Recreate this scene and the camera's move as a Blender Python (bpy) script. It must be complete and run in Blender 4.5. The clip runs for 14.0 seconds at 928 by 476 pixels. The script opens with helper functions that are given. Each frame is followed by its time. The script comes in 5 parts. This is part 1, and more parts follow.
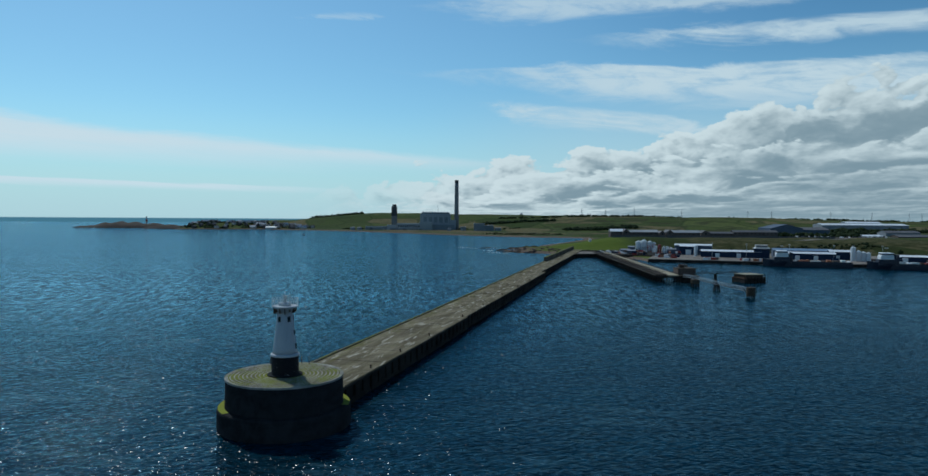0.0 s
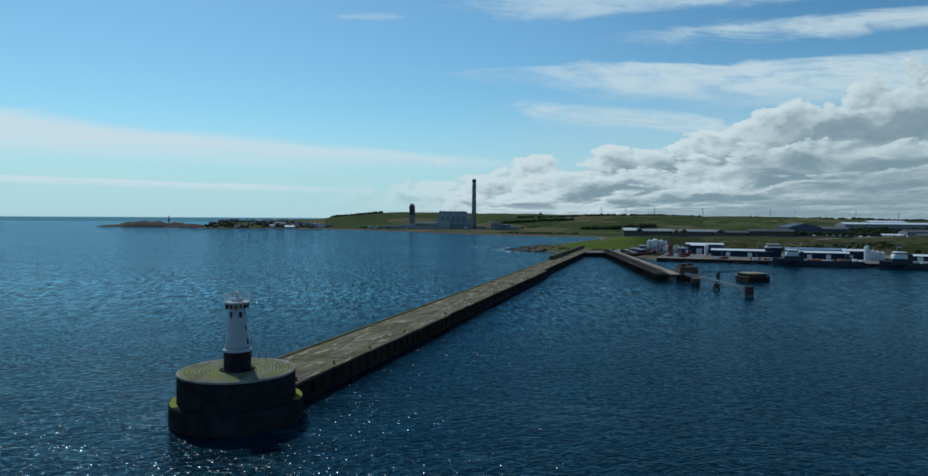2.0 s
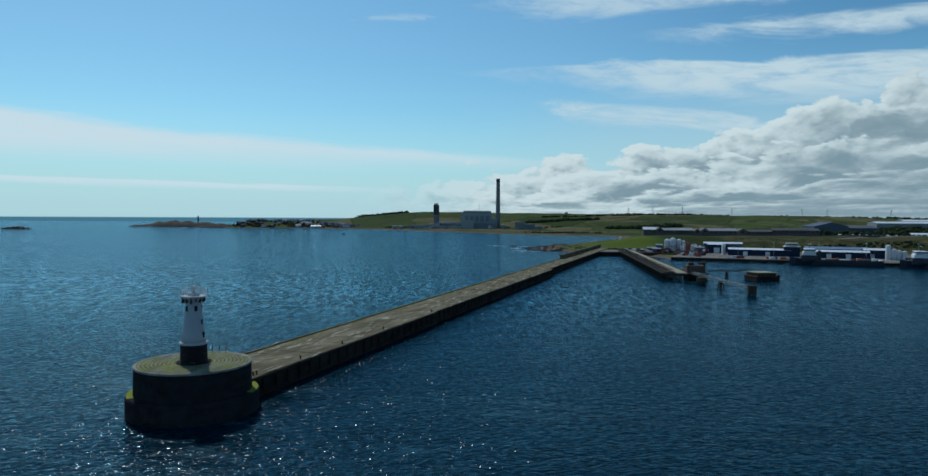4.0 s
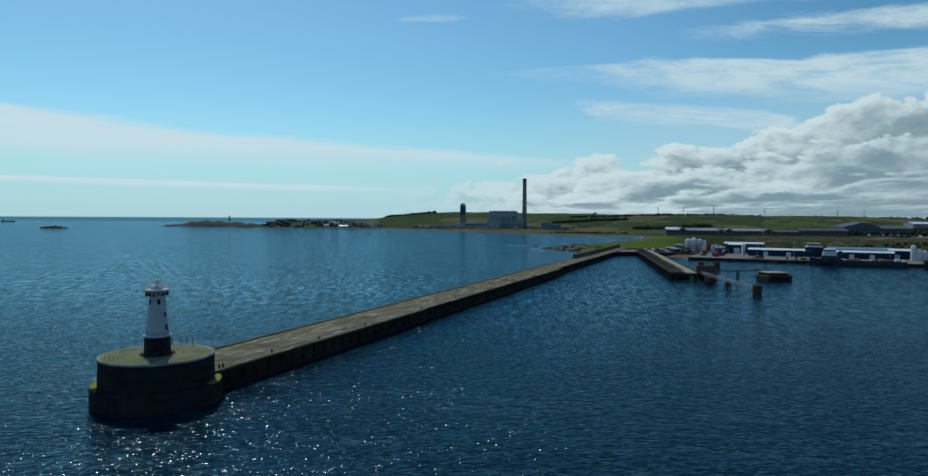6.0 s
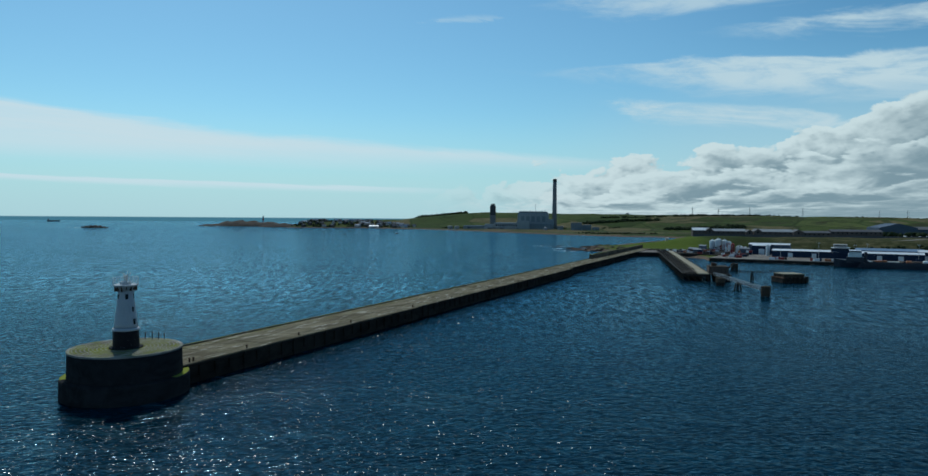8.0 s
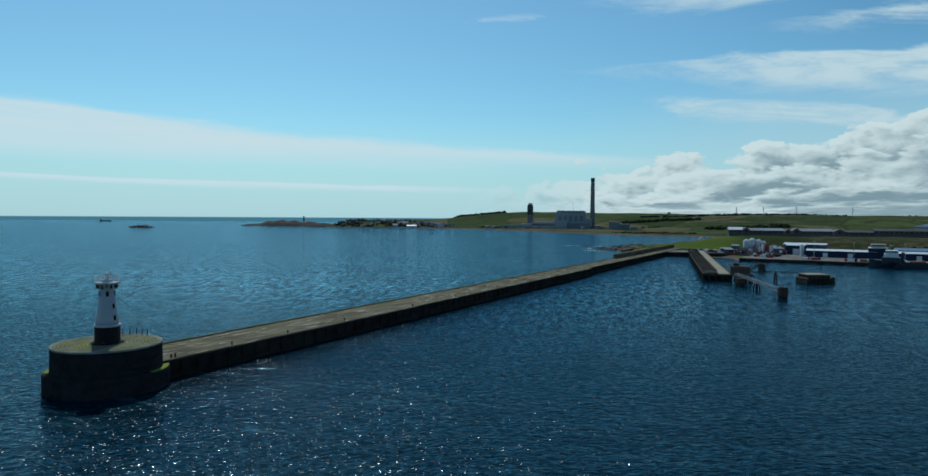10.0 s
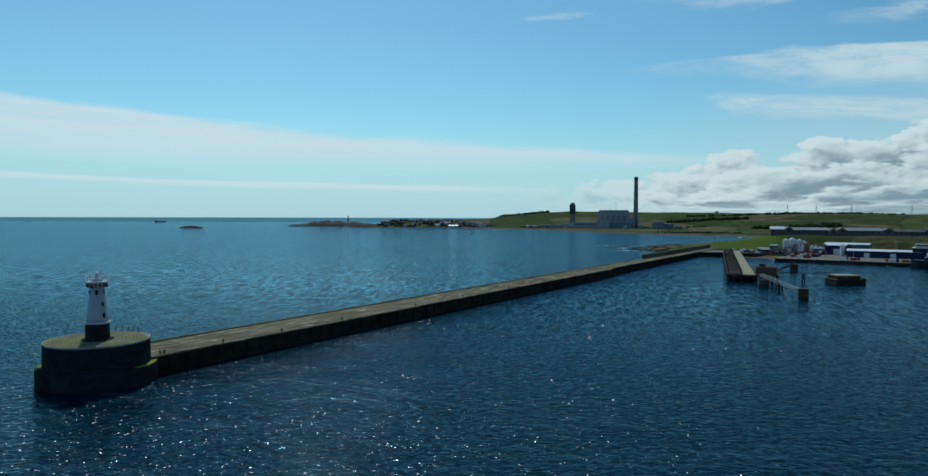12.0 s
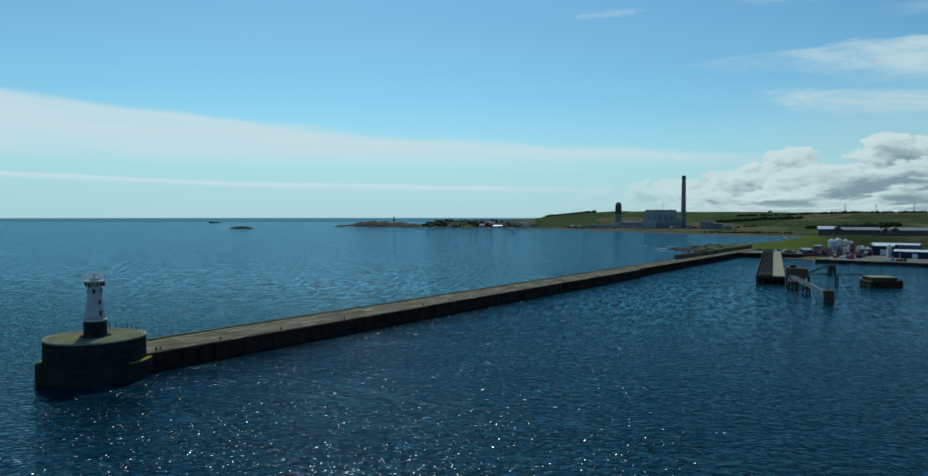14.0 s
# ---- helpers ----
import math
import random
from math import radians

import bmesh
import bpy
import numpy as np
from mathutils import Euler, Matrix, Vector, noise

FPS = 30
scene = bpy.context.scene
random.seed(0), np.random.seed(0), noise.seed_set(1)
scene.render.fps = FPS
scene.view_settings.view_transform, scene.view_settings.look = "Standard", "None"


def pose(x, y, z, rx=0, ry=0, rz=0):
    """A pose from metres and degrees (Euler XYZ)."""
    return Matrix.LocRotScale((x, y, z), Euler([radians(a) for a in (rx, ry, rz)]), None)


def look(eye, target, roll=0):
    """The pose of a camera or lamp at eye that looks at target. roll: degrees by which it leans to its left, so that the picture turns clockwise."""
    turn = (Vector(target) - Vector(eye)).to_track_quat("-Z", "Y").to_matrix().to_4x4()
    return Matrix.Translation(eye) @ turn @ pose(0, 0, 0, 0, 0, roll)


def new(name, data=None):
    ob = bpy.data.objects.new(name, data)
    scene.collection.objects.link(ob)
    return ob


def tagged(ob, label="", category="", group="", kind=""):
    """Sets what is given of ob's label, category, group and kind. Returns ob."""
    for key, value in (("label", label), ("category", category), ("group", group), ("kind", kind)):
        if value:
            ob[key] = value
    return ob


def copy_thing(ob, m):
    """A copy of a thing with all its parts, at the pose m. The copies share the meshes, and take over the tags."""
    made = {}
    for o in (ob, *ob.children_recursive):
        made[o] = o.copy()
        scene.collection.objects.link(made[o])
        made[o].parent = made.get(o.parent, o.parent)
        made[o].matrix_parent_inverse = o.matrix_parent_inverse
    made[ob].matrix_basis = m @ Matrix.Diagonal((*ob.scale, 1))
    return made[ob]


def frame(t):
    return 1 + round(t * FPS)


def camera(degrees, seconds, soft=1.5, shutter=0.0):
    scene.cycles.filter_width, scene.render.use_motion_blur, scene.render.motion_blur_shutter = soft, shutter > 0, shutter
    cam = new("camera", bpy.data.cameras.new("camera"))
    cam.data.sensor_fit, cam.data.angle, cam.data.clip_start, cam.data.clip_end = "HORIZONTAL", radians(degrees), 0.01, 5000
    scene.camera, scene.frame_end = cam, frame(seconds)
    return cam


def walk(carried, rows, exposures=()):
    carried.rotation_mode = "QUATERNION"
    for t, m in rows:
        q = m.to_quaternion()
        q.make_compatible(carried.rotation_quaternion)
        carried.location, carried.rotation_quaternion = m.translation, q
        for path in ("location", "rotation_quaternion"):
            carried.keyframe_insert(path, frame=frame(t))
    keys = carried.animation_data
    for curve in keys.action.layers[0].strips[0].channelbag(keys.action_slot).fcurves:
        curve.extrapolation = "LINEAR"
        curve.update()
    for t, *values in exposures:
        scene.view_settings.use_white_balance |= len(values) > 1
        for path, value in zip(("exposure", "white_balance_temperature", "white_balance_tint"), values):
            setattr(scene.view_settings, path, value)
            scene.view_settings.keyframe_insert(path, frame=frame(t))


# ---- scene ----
cam = camera(67.5, 14.0)
PATH = [
    (0.0, pose(44.17, -171.51, 51.54, 88.30, -0.42, -0.00)),
    (0.5, pose(48.46, -171.57, 51.57, 88.29, -0.44, 0.28)),
    (1.0, pose(53.01, -171.58, 51.46, 88.29, -0.43, 0.64)),
    (1.5, pose(57.72, -171.76, 51.27, 88.24, -0.40, 1.23)),
    (2.0, pose(62.22, -171.63, 51.01, 88.23, -0.39, 1.83)),
    (2.5, pose(66.93, -171.34, 50.67, 88.19, -0.35, 2.39)),
    (3.0, pose(72.07, -171.90, 50.42, 88.19, -0.33, 2.99)),
    (5.5, pose(96.73, -171.33, 49.38, 88.21, -0.36, 6.16)),
    (6.0, pose(101.71, -171.30, 49.00, 88.22, -0.37, 6.83)),
    (6.5, pose(106.57, -170.84, 48.64, 88.24, -0.37, 7.55)),
    (7.0, pose(111.50, -170.29, 48.47, 88.22, -0.40, 8.25)),
    (7.5, pose(116.55, -169.72, 48.47, 88.24, -0.44, 8.97)),
    (8.0, pose(121.80, -169.49, 48.41, 88.24, -0.46, 9.71)),
    (10.5, pose(146.89, -165.53, 48.64, 88.16, -0.33, 14.14)),
    (11.0, pose(152.27, -164.90, 48.82, 88.14, -0.29, 15.08)),
    (11.5, pose(157.59, -163.93, 48.85, 88.14, -0.24, 16.04)),
    (12.0, pose(162.72, -162.82, 48.96, 88.15, -0.18, 17.07)),
    (12.5, pose(167.75, -161.65, 49.08, 88.14, -0.14, 18.08)),
    (13.0, pose(172.66, -160.47, 49.20, 88.17, -0.09, 19.11)),
    (13.5, pose(177.93, -159.10, 49.22, 88.17, -0.05, 20.12)),
    (14.0, pose(182.64, -157.54, 49.32, 88.15, -0.03, 21.15)),
]
walk(cam, PATH, exposures=[(0.0, -0.35, 5700.0, 4.0), (14.0, -0.35, 5700.0, -1.0)])

# ---- sky, sun ----
SUN_AZ, SUN_EL = -32.0, 47.0            # degrees right of +y, and above the horizon


class Nodes:
    """A small writer of node graphs."""

    def __init__(self, tree):
        self.t = tree

    def put(self, socket, value):
        if hasattr(value, "is_linked"):
            self.t.links.new(value, socket)
        else:
            socket.default_value = value

    def m(self, op, a, b=0.0, c=0.0, clamp=False):
        n = self.t.nodes.new("ShaderNodeMath")
        n.operation, n.use_clamp = op, clamp
        for i, v in enumerate((a, b, c)):
            self.put(n.inputs[i], v)
        return n.outputs[0]

    def ramp(self, v, a, b, lo=0.0, hi=1.0):
        """Smooth step of v from a to b, onto lo..hi."""
        n = self.t.nodes.new("ShaderNodeMapRange")
        n.interpolation_type = "SMOOTHSTEP"
        for i, x in enumerate((v, a, b, lo, hi)):
            self.put(n.inputs[i], x)
        return n.outputs[0]

    def xyz(self, x, y, z=0.0):
        n = self.t.nodes.new("ShaderNodeCombineXYZ")
        for i, v in enumerate((x, y, z)):
            self.put(n.inputs[i], v)
        return n.outputs[0]

    def split(self, v):
        n = self.t.nodes.new("ShaderNodeSeparateXYZ")
        self.put(n.inputs[0], v)
        return n.outputs

    def noise(self, v, scale, detail=4.0, rough=0.55, distort=0.0):
        n = self.t.nodes.new("ShaderNodeTexNoise")
        if v is not None:
            self.put(n.inputs["Vector"], v)
        n.inputs["Scale"].default_value, n.inputs["Detail"].default_value = scale, detail
        n.inputs["Roughness"].default_value, n.inputs["Distortion"].default_value = rough, distort
        return n.outputs["Fac"]

    def mix(self, f, a, b, blend="MIX"):
        n = self.t.nodes.new("ShaderNodeMix")
        n.data_type, n.blend_type = "RGBA", blend
        self.put(n.inputs[0], f)
        for s, v in ((n.inputs[6], a), (n.inputs[7], b)):
            self.put(s, v if hasattr(v, "is_linked") or len(v) == 4 else (*v, 1.0))
        return n.outputs[2]


world = bpy.data.worlds.new("sky")
scene.world = world
world.use_nodes = True
wt = world.node_tree
wt.nodes.clear()
W = Nodes(wt)
sky = wt.nodes.new("ShaderNodeTexSky")
sky.sky_type, sky.sun_disc = "NISHITA", False
sky.sun_elevation, sky.sun_rotation = radians(SUN_EL), radians(SUN_AZ)
sky.altitude, sky.air_density, sky.dust_density, sky.ozone_density = 0, 1.0, 0.4, 2.5
way = wt.nodes.new("ShaderNodeTexCoord").outputs["Generated"]
dx, dy, dz = W.split(way)
az = W.m("MULTIPLY", W.m("ARCTAN2", dx, dy), 57.29578)          # degrees right of +y
el = W.m("MULTIPLY", W.m("ARCSINE", dz), 57.29578)


def lin(a0, v0, a1, v1):
    """Height that runs straight from v0 at azimuth a0 to v1 at a1."""
    return W.m("MULTIPLY_ADD", az, (v1 - v0) / (a1 - a0), v0 - a0 * (v1 - v0) / (a1 - a0))


def band(lo, hi, soft_lo, soft_hi):
    up = W.ramp(W.m("SUBTRACT", el, lo), 0.0, soft_lo)
    down = W.ramp(W.m("SUBTRACT", hi, el), 0.0, soft_hi)
    return W.m("MULTIPLY", up, down)


# low veil of stratus to the left, thin streaks under it
wisp = W.noise(W.xyz(W.m("MULTIPLY", az, 0.055), W.m("MULTIPLY", W.m("MULTIPLY_ADD", az, 0.06, el), 0.42), 3.0), 1.0, 8.0, 0.60, 0.6)
wisp2 = W.noise(W.xyz(W.m("MULTIPLY", az, 0.05), W.m("MULTIPLY", W.m("MULTIPLY_ADD", az, 0.05, el), 0.9), 8.0), 1.0, 6.0, 0.55, 0.3)
top = W.m("ADD", W.m("MINIMUM", lin(-54, 8.9, 2, 5.0), 9.2), W.m("MULTIPLY_ADD", wisp, 2.0, -1.1))
veil = band(W.m("MULTIPLY_ADD", wisp2, 1.6, 2.5), top, 2.2, 0.7)
veil = W.m("MULTIPLY", veil, W.ramp(wisp, 0.22, 0.58, 0.62, 0.90))
veil = W.m("MULTIPLY", W.m("MULTIPLY", veil, W.ramp(az, 10.0, -2.0)), W.ramp(wisp2, 0.22, 0.60, 0.72, 1.0))
thin_mid = W.m("MULTIPLY_ADD", az, -0.018, 1.55)
thin = W.m("MULTIPLY", band(W.m("MULTIPLY_ADD", wisp2, 0.9, W.m("SUBTRACT", thin_mid, 0.55)), W.m("MULTIPLY_ADD", wisp2, 0.9, W.m("ADD", thin_mid, 0.15)), 0.5, 0.16), W.ramp(az, -6.0, -22.0, 0.0, 0.8))
# high cirrus to the right: feathered sheets, each with a ragged leading edge
fib = W.noise(W.xyz(W.m("MULTIPLY", az, 0.10), W.m("MULTIPLY", W.m("MULTIPLY_ADD", az, 0.05, el), 0.62), 1.7), 1.0, 9.0, 0.62, 0.8)
fray = W.noise(W.xyz(W.m("MULTIPLY", W.m("MULTIPLY_ADD", el, -0.8, az), 0.33), W.m("MULTIPLY", W.m("MULTIPLY_ADD", az, 0.16, el), 1.1), 6.1), 1.0, 7.0, 0.66, 0.5)


def cirrus_sheet(a0, a1, e0, e1, under, over, weight):
    """A streak of ice cloud whose middle runs from height e0 at a0 to e1 at a1 and that widens on its way."""
    along = W.m("DIVIDE", W.m("SUBTRACT", W.m("MULTIPLY_ADD", fray, 7.0, W.m("SUBTRACT", az, 3.5)), a0), a1 - a0)
    grow = W.m("MULTIPLY", W.ramp(along, 0.0, 0.35), W.ramp(along, 1.0, 0.75))
    off = W.m("SUBTRACT", W.m("MULTIPLY_ADD", fib, 2.4, W.m("SUBTRACT", el, 1.2)), lin(a0, e0, a1, e1))
    lower = W.ramp(W.m("ADD", off, W.m("MULTIPLY", grow, under)), 0.0, under * 0.9)
    upper = W.ramp(W.m("SUBTRACT", W.m("MULTIPLY_ADD", grow, over, 0.15), off), 0.0, 0.55)
    body = W.m("MULTIPLY", W.m("MULTIPLY", lower, upper), grow)
    return W.m("MULTIPLY", body, W.ramp(W.m("ADD", fib, W.m("MULTIPLY", fray, 0.6)), 0.55, 0.90, weight * 0.30, weight))


cirrus = cirrus_sheet(-14, 75, 12.2, 7.8, 2.4, 1.4, 0.95)
for row in ((3, 60, 14.4, 13.0, 1.2, 0.7, 0.85), (-9, 34, 16.6, 16.8, 1.3, 0.9, 0.7), (-2, 24, 9.5, 6.6, 1.2, 0.5, 0.9), (-14, -6, 15.6, 15.8, 0.4, 0.3, 0.4),
            (15, 46, 9.4, 8.6, 0.8, 0.4, 0.6), (22, 60, 18.6, 17.6, 1.0, 0.8, 0.6)):
    cirrus = W.m("MAXIMUM", cirrus, cirrus_sheet(*row))
haze = W.m("MULTIPLY", W.ramp(az, -6.0, 14.0, 0.0, 0.34), band(1.0, 11.0, 2.0, 4.0))


# cumulus bank to the right: ranks of heaped cloud, each lit on its crowns and grey at its base
def heap(sa, se, seed, shift_az=0.0, shift_el=0.0):
    a_, e_ = W.m("MULTIPLY_ADD", az, sa, seed - shift_az), W.m("MULTIPLY_ADD", el, se, shift_el)
    warp = W.noise(W.xyz(a_, e_, seed), 1.5, 4.0, 0.55)
    v = wt.nodes.new("ShaderNodeTexVoronoi")
    v.voronoi_dimensions, v.feature, v.normalize = "2D", "SMOOTH_F1", False
    v.inputs["Detail"].default_value, v.inputs["Roughness"].default_value = 3.0, 0.55
    v.inputs["Scale"].default_value, v.inputs["Smoothness"].default_value = 1.9, 0.35
    W.put(v.inputs["Vector"], W.xyz(W.m("MULTIPLY_ADD", warp, 0.5, a_), W.m("MULTIPLY_ADD", warp, 0.4, e_), 0.0))
    soft = W.noise(W.xyz(a_, e_, seed + 3.0), 0.9, 9.0, 0.60, 0.25)
    return W.m("SUBTRACT", soft, W.m("MULTIPLY", v.outputs["Distance"], 0.42))


def rank(k, sa, se, seed, rise, base, depth, lumps, edge, dark):
    """Cover and light of one rank: its crest stands at k of the bank's height."""
    body = heap(sa, se, seed)
    lit = heap(sa, se, seed, 0.05, 0.09)
    line = W.m("MULTIPLY_ADD", W.m("MINIMUM", lin(2, 5.2, 30, 10.6), 11.2), k, rise)
    cover = W.m("SUBTRACT", W.m("ADD", line, W.m("MULTIPLY_ADD", body, lumps, -0.28 * lumps)), el)
    alpha = W.m("MULTIPLY", W.ramp(cover, 0.0, edge), W.ramp(el, base - 0.5, base + 0.7, 0.35, 1.0))
    relief = W.m("MULTIPLY_ADD", W.m("SUBTRACT", body, lit), 1.5, 0.78, clamp=True)
    broad = W.noise(W.xyz(W.m("MULTIPLY", az, sa * 0.8), W.m("MULTIPLY", el, se * 1.3), seed + 9.0), 1.0, 6.0, 0.55, 0.5)
    gloom = W.m("MULTIPLY", W.ramp(cover, depth * 0.25, depth), W.ramp(broad, 0.38, 0.56))
    return alpha, W.m("MULTIPLY", relief, W.m("SUBTRACT", 1.0, W.m("MULTIPLY", gloom, dark)))


ranks = [rank(1.0, 0.135, 0.22, 3.1, -0.1, 1.0, 3.0, 6.5, 0.5, 0.72), rank(0.64, 0.12, 0.26, 7.7, 0.0, 0.8, 2.2, 5.0, 0.45, 0.80),
         rank(0.38, 0.14, 0.55, 12.9, 0.0, 0.3, 1.4, 3.0, 0.6, 0.80), rank(0.20, 0.16, 1.3, 17.3, 0.0, 0.0, 0.7, 1.6, 0.6, 0.50)]
SKY = 0.105
clear = W.mix(1.0, sky.outputs[0], (0.775, 1.02, 1.0), "MULTIPLY")
clear = W.mix(W.m("MULTIPLY", W.ramp(az, 2.0, 30.0), W.ramp(el, 8.0, 16.0)), clear, W.mix(1.0, clear, (0.72, 0.80, 0.86), "MULTIPLY"))
col = W.mix(W.ramp(el, 9.0, 0.0, 0.0, 0.82), clear, (5.3, 7.4, 8.0))
col = W.mix(veil, col, (7.9, 8.5, 8.5))
col = W.mix(thin, col, (7.9, 8.6, 8.7))
col = W.mix(haze, col, (5.9, 7.0, 7.5))
col = W.mix(cirrus, col, (7.0, 7.9, 8.0))
reach = W.ramp(W.m("MULTIPLY_ADD", wisp, 10.0, az), -12.0, 8.0)
for (alpha, light), east in zip(ranks, (0.84, 0.68, 0.54, 0.46)):
    light = W.m("MULTIPLY", light, W.ramp(az, 3.0, 30.0, 1.0, east))          # the bank thickens to the east
    cloud = W.mix(W.ramp(light, 0.08, 0.90), (2.7, 3.55, 3.9), (7.8, 8.4, 8.1))
    col = W.mix(W.m("MULTIPLY", alpha, reach), col, cloud)
sea_far = (0.85, 2.1, 2.8, 1.0)
col = W.mix(W.ramp(el, -0.16, -0.24), col, sea_far)
bg = wt.nodes.new("ShaderNodeBackground")
wt.links.new(col, bg.inputs[0])
bg.inputs[1].default_value = SKY
wt.links.new(bg.outputs[0], wt.nodes.new("ShaderNodeOutputWorld").inputs[0])

sun_data = bpy.data.lights.new("sun", "SUN")
sun_data.energy, sun_data.angle, sun_data.color = 3.2, radians(0.6), (1.0, 0.95, 0.86)
sun = new("sun", sun_data)
sun_way = Vector((math.sin(radians(SUN_AZ)) * math.cos(radians(SUN_EL)), math.cos(radians(SUN_AZ)) * math.cos(radians(SUN_EL)), math.sin(radians(SUN_EL))))
sun.matrix_world = look(sun_way * 400, (0, 0, 0))


# ---- materials ----
def material(name, build):
    mat = bpy.data.materials.new(name)
    mat.use_nodes = True
    t = mat.node_tree
    bsdf = t.nodes["Principled BSDF"]
    build(Nodes(t), bsdf, t.nodes.new("ShaderNodeTexCoord").outputs["Object"])
    return mat


def bump(n, bsdf, height, strength, distance):
    b = n.t.nodes.new("ShaderNodeBump")
    b.inputs["Strength"].default_value, b.inputs["Distance"].default_value = strength, distance
    n.put(b.inputs["Height"], height)
    n.t.links.new(b.outputs[0], bsdf.inputs["Normal"])
    return b


def place(n):
    """World place of the shaded point."""
    return n.t.nodes.new("ShaderNodeNewGeometry").outputs["Position"]


def plain(name, a, b, rough=0.8, scale=1.0, metal=0.0, relief=0.05):
    """A paint or stuff of two near tones, blotched at two scales, with a fine relief."""
    def build(n, bsdf, obj):
        p = place(n)
        f = n.m("ADD", n.m("MULTIPLY", n.noise(p, scale * 0.25, 4), 0.6), n.m("MULTIPLY", n.noise(p, scale * 2.2, 6), 0.4))
        r = n.t.nodes.new("ShaderNodeObjectInfo").outputs["Random"]
        c = n.mix(n.ramp(f, 0.32, 0.68), a, b)
        c = n.mix(n.m("MULTIPLY", r, 0.18), c, tuple(x * 0.6 for x in a))
        n.put(bsdf.inputs["Base Color"], c)
        bsdf.inputs["Roughness"].default_value, bsdf.inputs["Metallic"].default_value = rough, metal
        bsdf.inputs["Specular IOR Level"].default_value = 0.35 if rough < 0.6 else 0.06
        bump(n, bsdf, n.noise(p, scale * 4, 4), 0.4, relief)
    return material(name, build)


def sea_build(n, bsdf, obj):
    p = place(n)
    x, y, z = n.split(p)
    # crests lie across the wind, which comes from the open sea
    wx, wy = n.m("MULTIPLY_ADD", x, 0.62, n.m("MULTIPLY", y, 0.22)), n.m("MULTIPLY_ADD", y, 0.92, n.m("MULTIPLY", x, -0.34))
    wv = n.xyz(wx, wy, 0.0)
    swell = n.noise(wv, 0.10, 2.0, 0.5, 0.3)
    chop = n.noise(wv, 0.36, 2.0, 0.55, 0.5)
    ripple = n.noise(wv, 0.85, 2.0, 0.55, 0.4)
    # slicks and gusts: long lanes of calm and of ruffled water, and cat's paws
    lane = n.noise(n.xyz(n.m("MULTIPLY_ADD", y, 0.0045, n.m("MULTIPLY", x, 0.0014)), n.m("MULTIPLY_ADD", x, 0.0009, n.m("MULTIPLY", y, -0.0003)), 4.0), 1.0, 6.0, 0.65, 2.2)
    gust = n.ramp(lane, 0.36, 0.60)
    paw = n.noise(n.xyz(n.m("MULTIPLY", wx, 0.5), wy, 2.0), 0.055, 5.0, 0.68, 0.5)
    # the open sea runs longer and higher than the water near the head
    roll = n.m("MULTIPLY", n.noise(n.xyz(n.m("MULTIPLY", wx, 0.8), wy, 5.0), 0.085, 3.0, 0.6, 0.5), n.ramp(y, 60.0, 420.0, 0.4, 3.0))
    h = n.m("ADD", n.m("ADD", roll, n.m("MULTIPLY", swell, 0.5)), n.m("ADD", n.m("MULTIPLY", chop, 0.62), n.m("MULTIPLY", ripple, 0.42)))
    b = bump(n, bsdf, h, 1.0, 1.0)
    n.put(b.inputs["Strength"], n.m("MULTIPLY_ADD", gust, 0.12, n.ramp(paw, 0.3, 0.7, 0.56, 0.76)))
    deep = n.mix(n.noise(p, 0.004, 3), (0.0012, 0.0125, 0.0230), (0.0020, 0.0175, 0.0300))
    # paw and streak brightness of ruffled water is painted into the body colour
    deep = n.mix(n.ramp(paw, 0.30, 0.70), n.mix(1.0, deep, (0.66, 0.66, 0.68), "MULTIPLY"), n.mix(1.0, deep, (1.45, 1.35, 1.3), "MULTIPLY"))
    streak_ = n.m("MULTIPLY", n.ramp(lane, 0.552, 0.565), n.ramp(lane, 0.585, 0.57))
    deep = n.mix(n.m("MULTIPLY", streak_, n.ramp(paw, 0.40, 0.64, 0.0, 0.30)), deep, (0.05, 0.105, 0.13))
    # wave-face shading put into the colour, short and broken; longer and deeper out at sea
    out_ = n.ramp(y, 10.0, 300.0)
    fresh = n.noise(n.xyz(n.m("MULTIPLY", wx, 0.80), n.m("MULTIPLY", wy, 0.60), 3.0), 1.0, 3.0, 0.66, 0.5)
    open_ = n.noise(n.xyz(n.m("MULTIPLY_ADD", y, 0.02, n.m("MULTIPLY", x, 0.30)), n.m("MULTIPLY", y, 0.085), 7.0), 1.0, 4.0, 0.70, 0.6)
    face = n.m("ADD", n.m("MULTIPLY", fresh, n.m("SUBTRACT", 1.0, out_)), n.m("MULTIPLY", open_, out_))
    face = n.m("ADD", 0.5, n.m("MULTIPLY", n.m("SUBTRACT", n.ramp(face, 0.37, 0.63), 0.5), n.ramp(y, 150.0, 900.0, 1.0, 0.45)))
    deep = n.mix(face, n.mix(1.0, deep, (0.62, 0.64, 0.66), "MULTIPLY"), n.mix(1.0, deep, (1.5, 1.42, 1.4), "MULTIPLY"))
    # body colour of the water under a glassy, wind-roughened skin
    body = n.t.nodes.new("ShaderNodeBsdfDiffuse")
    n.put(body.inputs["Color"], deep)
    n.t.links.new(b.outputs[0], body.inputs["Normal"])
    skin = n.t.nodes.new("ShaderNodeBsdfGlossy")
    skin.inputs["Color"].default_value = (0.47, 0.79, 1.0, 1.0)
    skin.inputs["Roughness"].default_value = 0.085
    n.t.links.new(b.outputs[0], skin.inputs["Normal"])
    fres = n.t.nodes.new("ShaderNodeFresnel")
    fres.inputs["IOR"].default_value = 1.333
